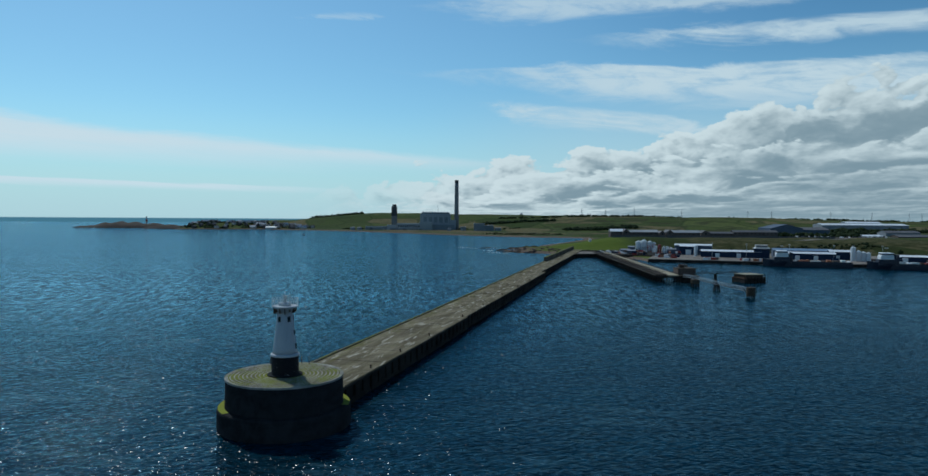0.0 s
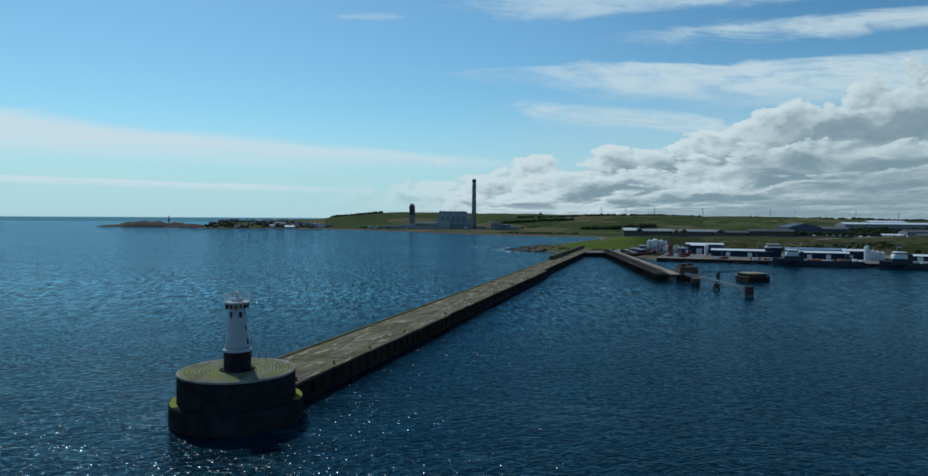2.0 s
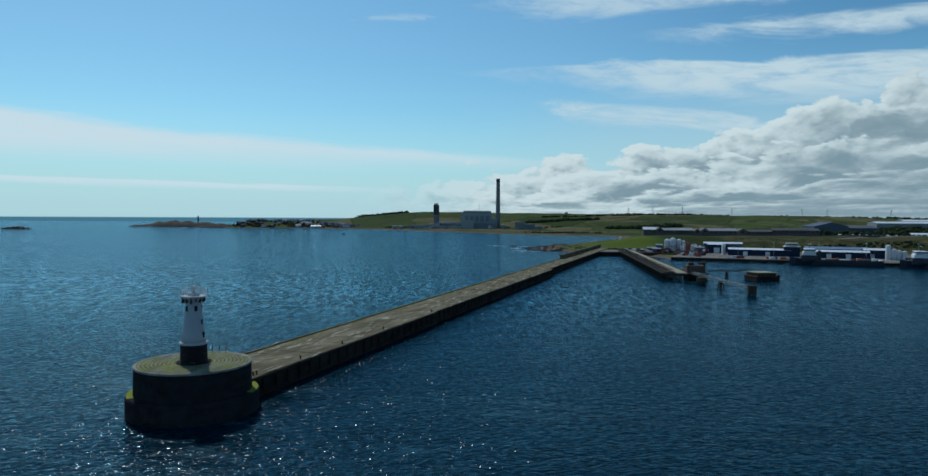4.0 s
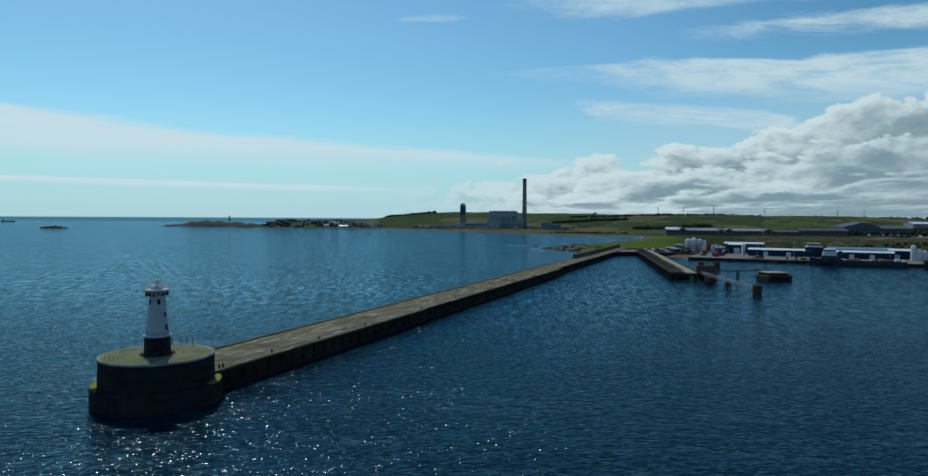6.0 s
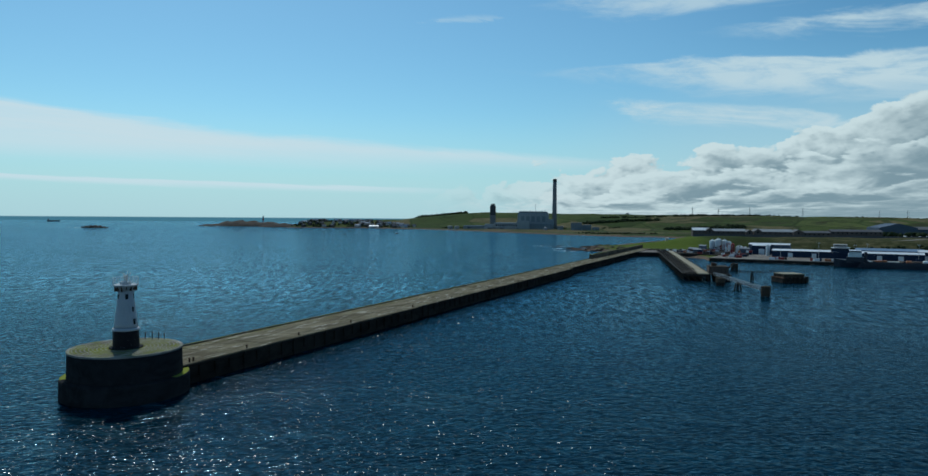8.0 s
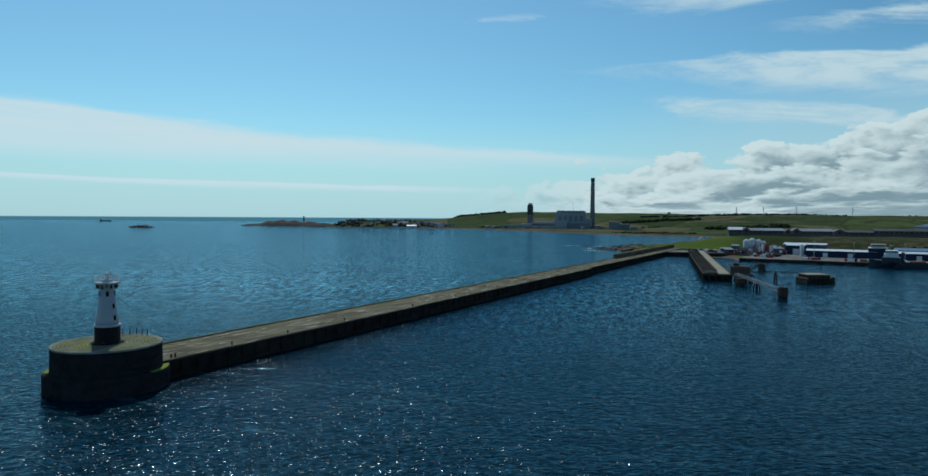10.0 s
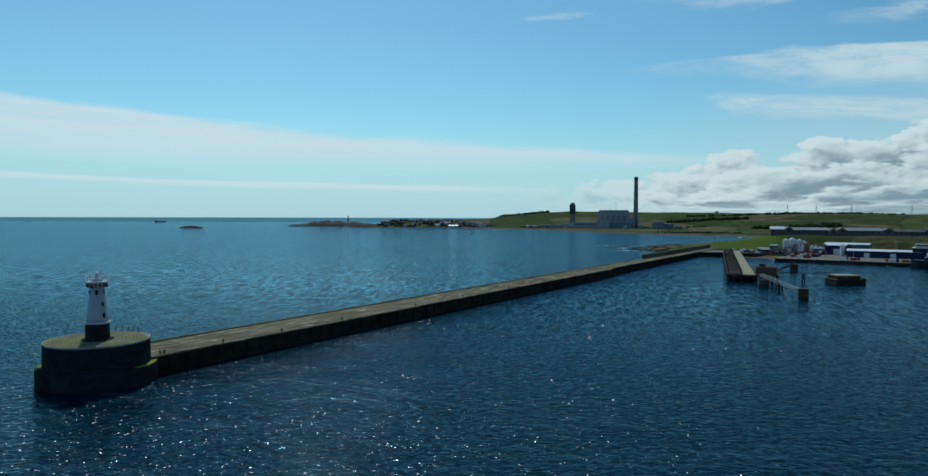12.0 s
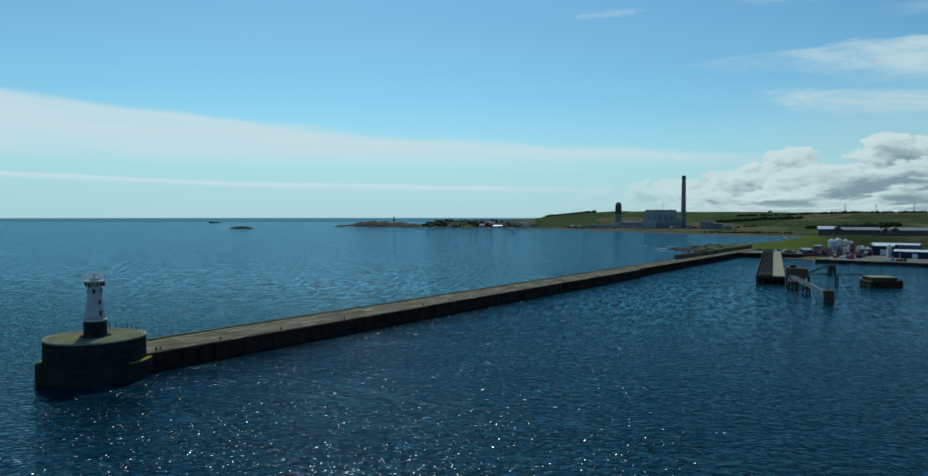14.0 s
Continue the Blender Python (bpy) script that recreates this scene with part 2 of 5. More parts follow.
    n.t.links.new(b.outputs[0], fres.inputs["Normal"])
    mix1 = n.t.nodes.new("ShaderNodeMixShader")
    # the painted wave faces also scale the skin's mirror share
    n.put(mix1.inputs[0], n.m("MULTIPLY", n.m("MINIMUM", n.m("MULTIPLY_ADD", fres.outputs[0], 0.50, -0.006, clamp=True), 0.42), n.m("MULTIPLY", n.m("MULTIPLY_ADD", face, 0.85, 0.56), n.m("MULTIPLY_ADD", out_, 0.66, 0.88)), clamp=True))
    n.t.links.new(body.outputs[0], mix1.inputs[1])
    n.t.links.new(skin.outputs[0], mix1.inputs[2])
    # wavelet facets, each with a tilt of its own, that flash when they mirror the sun; the open sea's are larger
    last = mix1
    near_, far_ = n.ramp(y, 160.0, 40.0), n.ramp(y, 280.0, 620.0)
    mid_ = n.m("SUBTRACT", 1.0, n.m("ADD", near_, far_))
    for sx_, sy_, zone, tilt_, weight in ((3.6, 1.8, near_, 0.47, 0.026), (2.0, 0.60, mid_, 0.53, 0.024), (1.0, 0.16, far_, 0.58, 0.020)):
        cell = n.t.nodes.new("ShaderNodeTexVoronoi")
        cell.voronoi_dimensions = "2D"
        cell.inputs["Scale"].default_value = 1.0
        n.put(cell.inputs["Vector"], n.xyz(n.m("MULTIPLY_ADD", y, 0.1, n.m("MULTIPLY", x, sx_)), n.m("MULTIPLY", y, sy_), 0.0))
        toss = n.t.nodes.new("ShaderNodeTexWhiteNoise")
        toss.noise_dimensions = "2D"
        n.put(toss.inputs["Vector"], cell.outputs["Position"])
        r1, g1, b1 = n.split(cell.outputs["Color"])
        r2, g2, b2 = n.split(toss.outputs["Color"])
        way_ = n.xyz(n.m("MULTIPLY", n.m("SUBTRACT", n.m("ADD", r1, r2), 1.0), tilt_), n.m("MULTIPLY", n.m("SUBTRACT", n.m("ADD", g1, g2), 1.0), tilt_), 1.0)
        unit = n.t.nodes.new("ShaderNodeVectorMath")
        unit.operation = "NORMALIZE"
        n.put(unit.inputs[0], way_)
        flash = n.t.nodes.new("ShaderNodeBsdfGlossy")
        flash.inputs["Roughness"].default_value = 0.19
        n.t.links.new(unit.outputs[0], flash.inputs["Normal"])
        spot = n.ramp(cell.outputs["Distance"], 0.36, 0.26)
        mix2 = n.t.nodes.new("ShaderNodeMixShader")
        n.put(mix2.inputs[0], n.m("MULTIPLY", n.m("MULTIPLY", spot, zone), n.m("MULTIPLY", n.ramp(paw, 0.28, 0.62, 0.35, 1.0), weight)))
        n.t.links.new(last.outputs[0], mix2.inputs[1])
        n.t.links.new(flash.outputs[0], mix2.inputs[2])
        last = mix2
    n.t.links.new(last.outputs[0], n.t.nodes["Material Output"].inputs["Surface"])


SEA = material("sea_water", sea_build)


def ground_build(n, bsdf, obj):
    p = place(n)
    x, y, z = n.split(p)
    warped = n.xyz(n.m("MULTIPLY_ADD", y, 0.22, x), n.m("MULTIPLY", y, 0.55), 0.0)
    v = n.t.nodes.new("ShaderNodeTexVoronoi")
    v.distance = "MANHATTAN"
    n.put(v.inputs["Vector"], warped)
    v.inputs["Scale"].default_value = 0.0062
    cell = n.split(v.outputs["Color"])
    e = n.t.nodes.new("ShaderNodeTexVoronoi")
    e.feature = "DISTANCE_TO_EDGE"
    n.put(e.inputs["Vector"], warped)
    e.inputs["Scale"].default_value = 0.0062
    fine = n.noise(p, 0.06, 6, 0.6)
    grain = n.noise(p, 0.6, 5, 0.65)
    grass = n.mix(cell[0], (0.030, 0.050, 0.016), (0.082, 0.100, 0.034))
    grass = n.mix(n.ramp(cell[1], 0.66, 0.72), grass, (0.135, 0.110, 0.062))
    grass = n.mix(n.m("MULTIPLY", n.ramp(fine, 0.42, 0.68), 0.55), grass, (0.036, 0.046, 0.018))
    grass = n.mix(n.ramp(grain, 0.35, 0.75, 0.0, 0.4), grass, (0.085, 0.105, 0.03))
    # dark heath patches, strongest to the right where cloud shadow is painted in
    heath_shade = n.noise(p, 0.012, 6, 0.66)
    grass = n.mix(n.m("MULTIPLY", n.ramp(heath_shade, 0.50, 0.58), n.m("MULTIPLY", n.ramp(y, 1100.0, 1300.0), n.ramp(x, 100.0, 700.0, 0.35, 0.95))), grass, (0.040, 0.044, 0.022))
    lush = n.m("MULTIPLY", n.ramp(x, 330.0, 290.0), n.ramp(y, 1150.0, 1080.0))
    grass = n.mix(n.m("MULTIPLY", lush, 0.6), grass, n.mix(fine, (0.075, 0.115, 0.014), (0.135, 0.165, 0.026)))
    # scrub, with cloud shadow over the right-hand bank put into its dark tone
    scrub = n.m("MULTIPLY", n.ramp(n.m("MULTIPLY_ADD", heath_shade, 120.0, x), 340.0, 400.0), n.ramp(y, 1060.0, 1010.0))
    grass = n.mix(n.m("MULTIPLY", scrub, n.ramp(fine, 0.30, 0.62, 0.35, 0.95)), grass, (0.030, 0.036, 0.014))
    hedge = n.m("MULTIPLY", n.ramp(e.outputs["Distance"], 0.035, 0.015), n.ramp(y, 1300.0, 1500.0))
    grass = n.mix(n.m("MULTIPLY", hedge, 0.7), grass, (0.025, 0.04, 0.015))
    rock = n.mix(n.ramp(grain, 0.3, 0.7), (0.055, 0.045, 0.038), (0.20, 0.15, 0.115))
    edge = n.ramp(n.m("MULTIPLY_ADD", fine, 5.0, n.m("SUBTRACT", z, 2.5)), 1.8, 3.6)
    col = n.mix(edge, rock, grass)
    n.put(bsdf.inputs["Base Color"], col)
    bsdf.inputs["Roughness"].default_value = 1.0
    bsdf.inputs["Specular IOR Level"].default_value = 0.02
    bump(n, bsdf, n.m("ADD", n.m("MULTIPLY", fine, 2.0), n.m("MULTIPLY", grain, 0.7)), 0.7, 1.0)


GROUND = material("grassland_and_shore_rock", ground_build)


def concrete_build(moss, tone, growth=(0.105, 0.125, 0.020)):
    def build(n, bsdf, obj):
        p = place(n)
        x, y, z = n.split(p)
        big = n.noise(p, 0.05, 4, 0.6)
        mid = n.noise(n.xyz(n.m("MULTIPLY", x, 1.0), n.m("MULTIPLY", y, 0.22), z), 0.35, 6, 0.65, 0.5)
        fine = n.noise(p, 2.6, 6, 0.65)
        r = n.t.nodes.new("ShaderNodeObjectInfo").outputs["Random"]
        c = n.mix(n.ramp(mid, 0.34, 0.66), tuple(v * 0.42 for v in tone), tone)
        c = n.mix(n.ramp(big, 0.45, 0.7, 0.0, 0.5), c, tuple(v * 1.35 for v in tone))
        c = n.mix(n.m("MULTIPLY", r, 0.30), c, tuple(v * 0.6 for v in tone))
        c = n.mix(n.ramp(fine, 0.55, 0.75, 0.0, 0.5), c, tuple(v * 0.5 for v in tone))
        green = n.m("MULTIPLY", n.ramp(n.m("MULTIPLY_ADD", fine, 0.3, n.noise(p, 0.16, 5, 0.7)), 0.60 - moss, 0.86 - moss), 0.85)
        up = n.split(n.t.nodes.new("ShaderNodeNewGeometry").outputs["Normal"])[2]
        green = n.m("MULTIPLY", green, n.ramp(up, 0.4, 0.8))
        c = n.mix(green, c, growth)
        n.put(bsdf.inputs["Base Color"], c)
        bsdf.inputs["Roughness"].default_value = 0.95
        bsdf.inputs["Specular IOR Level"].default_value = 0.05
        bump(n, bsdf, n.m("ADD", n.m("MULTIPLY", mid, 0.5), n.m("MULTIPLY", fine, 0.25)), 0.6, 0.25)
    return build


def deck_build(n, bsdf, obj):
    """Old deck concrete: stains drawn out lengthwise, pale repairs, dark hollows, moss at the seaward edge."""
    x, y, z = n.split(place(n))
    u = n.m("MULTIPLY_ADD", x, 0.2471, n.m("MULTIPLY_ADD", y, 0.9690, 0.7))
    v = n.m("MULTIPLY_ADD", x, 0.9690, n.m("MULTIPLY_ADD", y, -0.2471, 2.8))

    def cloud_(su, sv, seed, detail=6, rough=0.62, twist=0.6):
        return n.noise(n.xyz(n.m("MULTIPLY", u, su), n.m("MULTIPLY", v, sv), seed), 1.0, detail, rough, twist)
    c = n.mix(n.ramp(cloud_(0.05, 0.20, 1.0), 0.36, 0.64), (0.095, 0.080, 0.052), (0.225, 0.195, 0.132))
    c = n.mix(n.ramp(cloud_(0.022, 0.9, 4.0), 0.42, 0.66, 0.0, 0.65), c, (0.105, 0.086, 0.050))
    c = n.mix(n.m("MULTIPLY", n.ramp(cloud_(0.09, 0.42, 7.0), 0.56, 0.64), 0.75), c, (0.46, 0.43, 0.36))
    moss_ = n.m("MULTIPLY", n.ramp(cloud_(0.06, 0.5, 9.0), 0.44, 0.62), n.ramp(n.m("MULTIPLY_ADD", cloud_(0.03, 0.1, 2.0), 9.0, v), 3.0, -7.0, 0.15, 0.8))
    c = n.mix(moss_, c, (0.125, 0.120, 0.028))
    c = n.mix(n.m("MULTIPLY", n.ramp(cloud_(0.16, 0.6, 13.0, 4), 0.655, 0.69), 0.9), c, (0.045, 0.036, 0.022))
    fine = cloud_(1.4, 2.2, 15.0)
    c = n.mix(n.ramp(fine, 0.50, 0.72, 0.0, 0.55), c, (0.085, 0.072, 0.048))
    r = n.t.nodes.new("ShaderNodeObjectInfo").outputs["Random"]
    c = n.mix(n.m("MULTIPLY", r, 0.25), c, (0.12, 0.10, 0.07))
    n.put(bsdf.inputs["Base Color"], c)
    bsdf.inputs["Roughness"].default_value = 0.95
    bsdf.inputs["Specular IOR Level"].default_value = 0.05
    bump(n, bsdf, n.m("ADD", n.m("MULTIPLY", cloud_(0.2, 0.6, 3.0), 0.5), n.m("MULTIPLY", fine, 0.3)), 0.8, 0.4)


DECK = material("weathered_concrete_deck", deck_build)
# wall tone near black: staining, with shade on sunless faces put into the colour
WALL = material("stained_shade_dark_wall", concrete_build(-0.2, (0.034, 0.031, 0.027)))
PARAPET = material("mossy_parapet", concrete_build(0.1, (0.15, 0.13, 0.10)))
# drum tone: dark stone, with the shade of its sides put into the colour
DRUM = material("shade_dark_stone_drum", concrete_build(-0.3, (0.027, 0.029, 0.032)))
MOSS = material("mossy_stone", concrete_build(0.10, (0.17, 0.15, 0.10), (0.150, 0.165, 0.012)))
RIM = material("pale_coping_stone", concrete_build(0.0, (0.36, 0.35, 0.32), (0.15, 0.17, 0.04)))
APRON = material("quay_apron_concrete", concrete_build(-0.2, (0.24, 0.215, 0.19)))
ALGAE = material("yellow_green_algae", concrete_build(0.35, (0.22, 0.22, 0.08), (0.20, 0.23, 0.03)))


def paint_worn(name, paint, under, worn=0.62):
    """Old paint that peels and runs with rust and dirt."""
    def build(n, bsdf, obj):
        p = place(n)
        x, y, z = n.split(p)
        run = n.noise(n.xyz(n.m("MULTIPLY", x, 2.0), n.m("MULTIPLY", y, 2.0), n.m("MULTIPLY", z, 0.25)), 1.0, 6, 0.65)
        spot = n.noise(p, 0.9, 7, 0.7)
        c = n.mix(n.ramp(run, 0.5, 0.8, 0.0, 0.35), paint, tuple(v * 0.55 for v in paint))
        c = n.mix(n.ramp(spot, worn, worn + 0.06), c, under)
        n.put(bsdf.inputs["Base Color"], c)
        n.put(bsdf.inputs["Roughness"], n.ramp(spot, 0.3, 0.7, 0.55, 0.85))
        bsdf.inputs["Specular IOR Level"].default_value = 0.15
        bump(n, bsdf, spot, 0.4, 0.05)
    return material(name, build)


WHITE = paint_worn("white_tower_paint", (0.40, 0.43, 0.465), (0.18, 0.11, 0.08), 0.66)
BLACK = paint_worn("black_base_paint", (0.010, 0.011, 0.015), (0.20, 0.20, 0.21), 0.61)
STEEL = plain("galvanised_steel", (0.42, 0.44, 0.45), (0.55, 0.57, 0.57), 0.45, 2.0, 0.6, 0.01)
# rail brighter than the tower paint: sunlight on it is put into the colour
PALE_RAIL = plain("sunlit_pale_rail", (0.74, 0.76, 0.74), (0.84, 0.85, 0.82), 0.5, 2.0, 0.0, 0.01)
RUST = plain("rusty_dark_steel", (0.05, 0.035, 0.028), (0.11, 0.07, 0.05), 0.75, 1.0, 0.3, 0.03)
PILE = plain("tarred_pile", (0.022, 0.019, 0.017), (0.05, 0.042, 0.035), 0.7, 1.0, 0.0, 0.05)
TIMBER = plain("dark_weathered_timber", (0.045, 0.036, 0.028), (0.085, 0.068, 0.05), 0.85, 0.8)
PALE_DECK = plain("sunlit_timber_decking", (0.25, 0.225, 0.165), (0.34, 0.305, 0.225), 0.85, 0.5)
BROWN = plain("brown_cladding", (0.085, 0.065, 0.055), (0.13, 0.10, 0.085), 0.7, 0.5)
BLUE_CLAD = plain("dark_blue_cladding", (0.014, 0.026, 0.055), (0.022, 0.038, 0.075), 0.6, 0.2)
GREY_CLAD = plain("grey_cladding", (0.20, 0.22, 0.25), (0.27, 0.29, 0.32), 0.55, 0.1)
SLATE = plain("slate_blue_cladding", (0.075, 0.10, 0.14), (0.105, 0.13, 0.175), 0.6, 0.1)
ROOF_WHITE = plain("white_sheet_roof", (0.60, 0.62, 0.64), (0.72, 0.74, 0.75), 0.4, 0.15)
ROOF_PALE = plain("pale_weathered_slate", (0.26, 0.275, 0.29), (0.38, 0.39, 0.40), 0.6, 0.12)
ROOF_BLUE = plain("blue_sheet_roof", (0.10, 0.16, 0.25), (0.15, 0.21, 0.30), 0.45, 0.15)
ROOF_SLATE = plain("slate_roof", (0.10, 0.10, 0.11), (0.16, 0.155, 0.155), 0.6, 0.2)
STONE = plain("granite_wall", (0.085, 0.072, 0.068), (0.135, 0.115, 0.105), 0.9, 0.2)
HARL = plain("pale_harled_wall", (0.42, 0.40, 0.37), (0.62, 0.60, 0.56), 0.9, 0.2)
FENCE_GREY = plain("grey_perimeter_wall", (0.085, 0.09, 0.10), (0.12, 0.125, 0.135), 0.9, 0.1)
TANK_WHITE = plain("white_tank_paint", (0.62, 0.65, 0.67), (0.74, 0.76, 0.77), 0.4, 0.2)
RED = plain("red_paint", (0.20, 0.022, 0.02), (0.28, 0.035, 0.03), 0.5, 0.5)
ORANGE = plain("orange_paint", (0.26, 0.085, 0.03), (0.34, 0.13, 0.05), 0.5, 0.5)
HULL = plain("dark_navy_hull", (0.012, 0.016, 0.03), (0.022, 0.028, 0.045), 0.4, 0.2)
SHIP_WHITE = plain("ship_white_paint", (0.68, 0.70, 0.72), (0.78, 0.80, 0.80), 0.35, 0.3)
# cladding tone lightened and blued, putting distance haze into the colour
STATION = plain("power_station_hazed_cladding", (0.27, 0.31, 0.33), (0.34, 0.37, 0.385), 0.6, 0.02)
STATION_DARK = plain("power_station_dark_band", (0.17, 0.205, 0.23), (0.22, 0.25, 0.27), 0.6, 0.03)
CHIMNEY = plain("chimney_concrete", (0.17, 0.175, 0.18), (0.23, 0.235, 0.24), 0.85, 0.05)
SOOT = plain("sooted_chimney_top", (0.05, 0.055, 0.06), (0.085, 0.09, 0.095), 0.8, 0.05)
LEAF = plain("dark_foliage", (0.020, 0.030, 0.014), (0.042, 0.056, 0.024), 0.95, 0.15)
SKERRY = plain("wet_dark_rock", (0.016, 0.014, 0.013), (0.05, 0.040, 0.034), 0.8, 0.2, 0.0, 0.4)
FOAM = plain("white_sea_foam", (0.55, 0.62, 0.64), (0.8, 0.83, 0.83), 0.7, 0.3)


def glass_build(n, bsdf, obj):
    bsdf.inputs["Base Color"].default_value = (0.012, 0.016, 0.02, 1)
    bsdf.inputs["Roughness"].default_value = 0.12


GLASS = material("dark_window_glass", glass_build)


# ---- mesh tools ----
def finish(name, bm, mat, smooth=False):
    me = bpy.data.meshes.new(name)
    bmesh.ops.recalc_face_normals(bm, faces=bm.faces)
    bm.to_mesh(me)
    bm.free()
    if smooth:
        me.polygons.foreach_set("use_smooth", [True] * len(me.polygons))
    me.materials.append(mat)
    return me


def part(name, bm, mat, parent, label="", smooth=False):
    ob = new(name, finish(name, bm, mat, smooth))
    ob.parent = parent
    return tagged(ob, label)


def thing(name, label, category, m=None, group="", kind=""):
    ob = new(name)
    ob.empty_display_size = 0.5
    if m is not None:
        ob.matrix_basis = m
    return tagged(ob, label, category, group, kind)


def solid(name, bm, mat, label, category, m=None, group="", kind="", smooth=False):
    ob = new(name, finish(name, bm, mat, smooth))
    if m is not None:
        ob.matrix_basis = m
    return tagged(ob, label, category, group, kind)


def box(bm, x0, x1, y0, y1, z0, z1, edge=0.0):
    r = bmesh.ops.create_cube(bm, size=1.0)["verts"]
    for v in r:
        v.co = Vector(((x0 + x1) / 2 + v.co.x * (x1 - x0), (y0 + y1) / 2 + v.co.y * (y1 - y0), (z0 + z1) / 2 + v.co.z * (z1 - z0)))
    if edge:
        es = list({e for v in r for e in v.link_edges})
        bmesh.ops.bevel(bm, geom=es, offset=edge, segments=1, affect="EDGES")
    return bm


def boxes(*rows, edge=0.0):
    bm = bmesh.new()
    for r in rows:
        box(bm, *r, edge=edge)
    return bm


def lathe(profile, seg=48, cx=0.0, cy=0.0, bm=None, cap=True):
    """Turn (radius, height) rows round the upright axis."""
    bm = bm or bmesh.new()
    rings = []
    for r, z in profile:
        rings.append([bm.verts.new((cx + r * math.cos(2 * math.pi * i / seg), cy + r * math.sin(2 * math.pi * i / seg), z)) for i in range(seg)])
    for a, b in zip(rings, rings[1:]):
        for i in range(seg):
            bm.faces.new((a[i], a[(i + 1) % seg], b[(i + 1) % seg], b[i]))
    if cap:
        bm.faces.new(rings[0][::-1])
        bm.faces.new(rings[-1])
    return bm


def beam(bm, a, b, w, sides=4):
    """A bar from a to b, w thick."""
    a, b = Vector(a), Vector(b)
    d = b - a
    turn = d.to_track_quat("Z", "Y").to_matrix().to_4x4()
    r = bmesh.ops.create_cone(bm, cap_ends=True, segments=sides, radius1=w * 0.6, radius2=w * 0.6, depth=d.length)["verts"]
    bmesh.ops.transform(bm, matrix=Matrix.Translation((a + b) / 2) @ turn @ Matrix.Rotation(math.pi / 4, 4, "Z"), verts=r)
    return bm


def beams(rows, w, sides=4):
    bm = bmesh.new()
    for a, b in rows:
        beam(bm, a, b, w, sides)
    return bm


def gable(x0, x1, y0, y1, z0, z1, along="x", over=0.3, thick=0.25):
    """A pitched roof over a rectangle, its ridge along x or y."""
    bm = bmesh.new()
    if along == "x":
        c = (y0 + y1) / 2
        prof = [(y0 - over, z0), (c, z1), (y1 + over, z0), (y1 + over, z0 - thick), (c, z1 - thick), (y0 - over, z0 - thick)]
        ends = [[bm.verts.new((x, p, z)) for p, z in prof] for x in (x0 - over, x1 + over)]
    else:
        c = (x0 + x1) / 2
        prof = [(x0 - over, z0), (c, z1), (x1 + over, z0), (x1 + over, z0 - thick), (c, z1 - thick), (x0 - over, z0 - thick)]
        ends = [[bm.verts.new((p, y, z)) for p, z in prof] for y in (y0 - over, y1 + over)]
    a, b = ends
    for i in range(6):
        bm.faces.new((a[i], a[(i + 1) % 6], b[(i + 1) % 6], b[i]))
    bm.faces.new((a[0], a[1], a[4], a[5])), bm.faces.new((a[1], a[2], a[3], a[4]))
    bm.faces.new((b[0], b[1], b[4], b[5])), bm.faces.new((b[1], b[2], b[3], b[4]))
    return bm


def gable_wall(x0, x1, y0, y1, z0, z1, z2, along="x"):
    """Walls with pointed ends under such a roof."""
    bm = bmesh.new()
    if along == "x":
        c = (y0 + y1) / 2
        rows = [[bm.verts.new((x, y, z)) for y, z in ((y0, z0), (y1, z0), (y1, z1), (c, z2), (y0, z1))] for x in (x0, x1)]
    else:
        c = (x0 + x1) / 2
        rows = [[bm.verts.new((x, y, z)) for x, z in ((x0, z0), (x1, z0), (x1, z1), (c, z2), (x0, z1))] for y in (y0, y1)]
    a, b = rows
    for i in range(5):
        bm.faces.new((a[i], a[(i + 1) % 5], b[(i + 1) % 5], b[i]))
    bm.faces.new(a), bm.faces.new(b)
    return bm


def sheet(name, xs, ys, height, mat):
    """A ground sheet over a grid of xs and ys."""
    X, Y = np.meshgrid(xs, ys)
    Z = height(X, Y)
    co = np.stack([X, Y, Z], -1).reshape(-1, 3)
    nx, ny = len(xs), len(ys)
    i = (np.arange(ny - 1)[:, None] * nx + np.arange(nx - 1)[None]).reshape(-1)
    faces = np.stack([i, i + 1, i + nx + 1, i + nx], -1)
    me = bpy.data.meshes.new(name)
    me.from_pydata(co.tolist(), [], faces.tolist())
    me.polygons.foreach_set("use_smooth", [True] * len(me.polygons))
    me.materials.append(mat)
    return new(name, me)


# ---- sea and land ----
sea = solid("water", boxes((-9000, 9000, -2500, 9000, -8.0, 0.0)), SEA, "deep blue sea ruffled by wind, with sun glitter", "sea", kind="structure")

# the quay runs from Q0 along QD; QN points inland
Q0, QD, QN = np.array((270.0, 655.0)), np.array((0.943, -0.334)), np.array((0.334, 0.943))
COAST = [(2600, -900), (2200, -300), (700, 500), (530, 563), (268, 656), (262, 712), (205, 742), (196, 800), (150, 838), (122, 850), (128, 880), (104, 905), (140, 935), (118, 975),
         (122, 1010), (170, 1040), (185, 1110), (240, 1250), (330, 1480), (345, 1600), (300, 1650), (228, 1650), (125, 1730), (15, 1820), (-120, 1990), (-310, 2210),
         (-480, 2340), (-613, 2410), (-760, 2500), (-900, 2440), (-1040, 2420), (-1070, 2520), (-1120, 2700), (-1200, 3200), (-1350, 4300), (-1400, 5600), (9000, 5600), (9000, -900)]


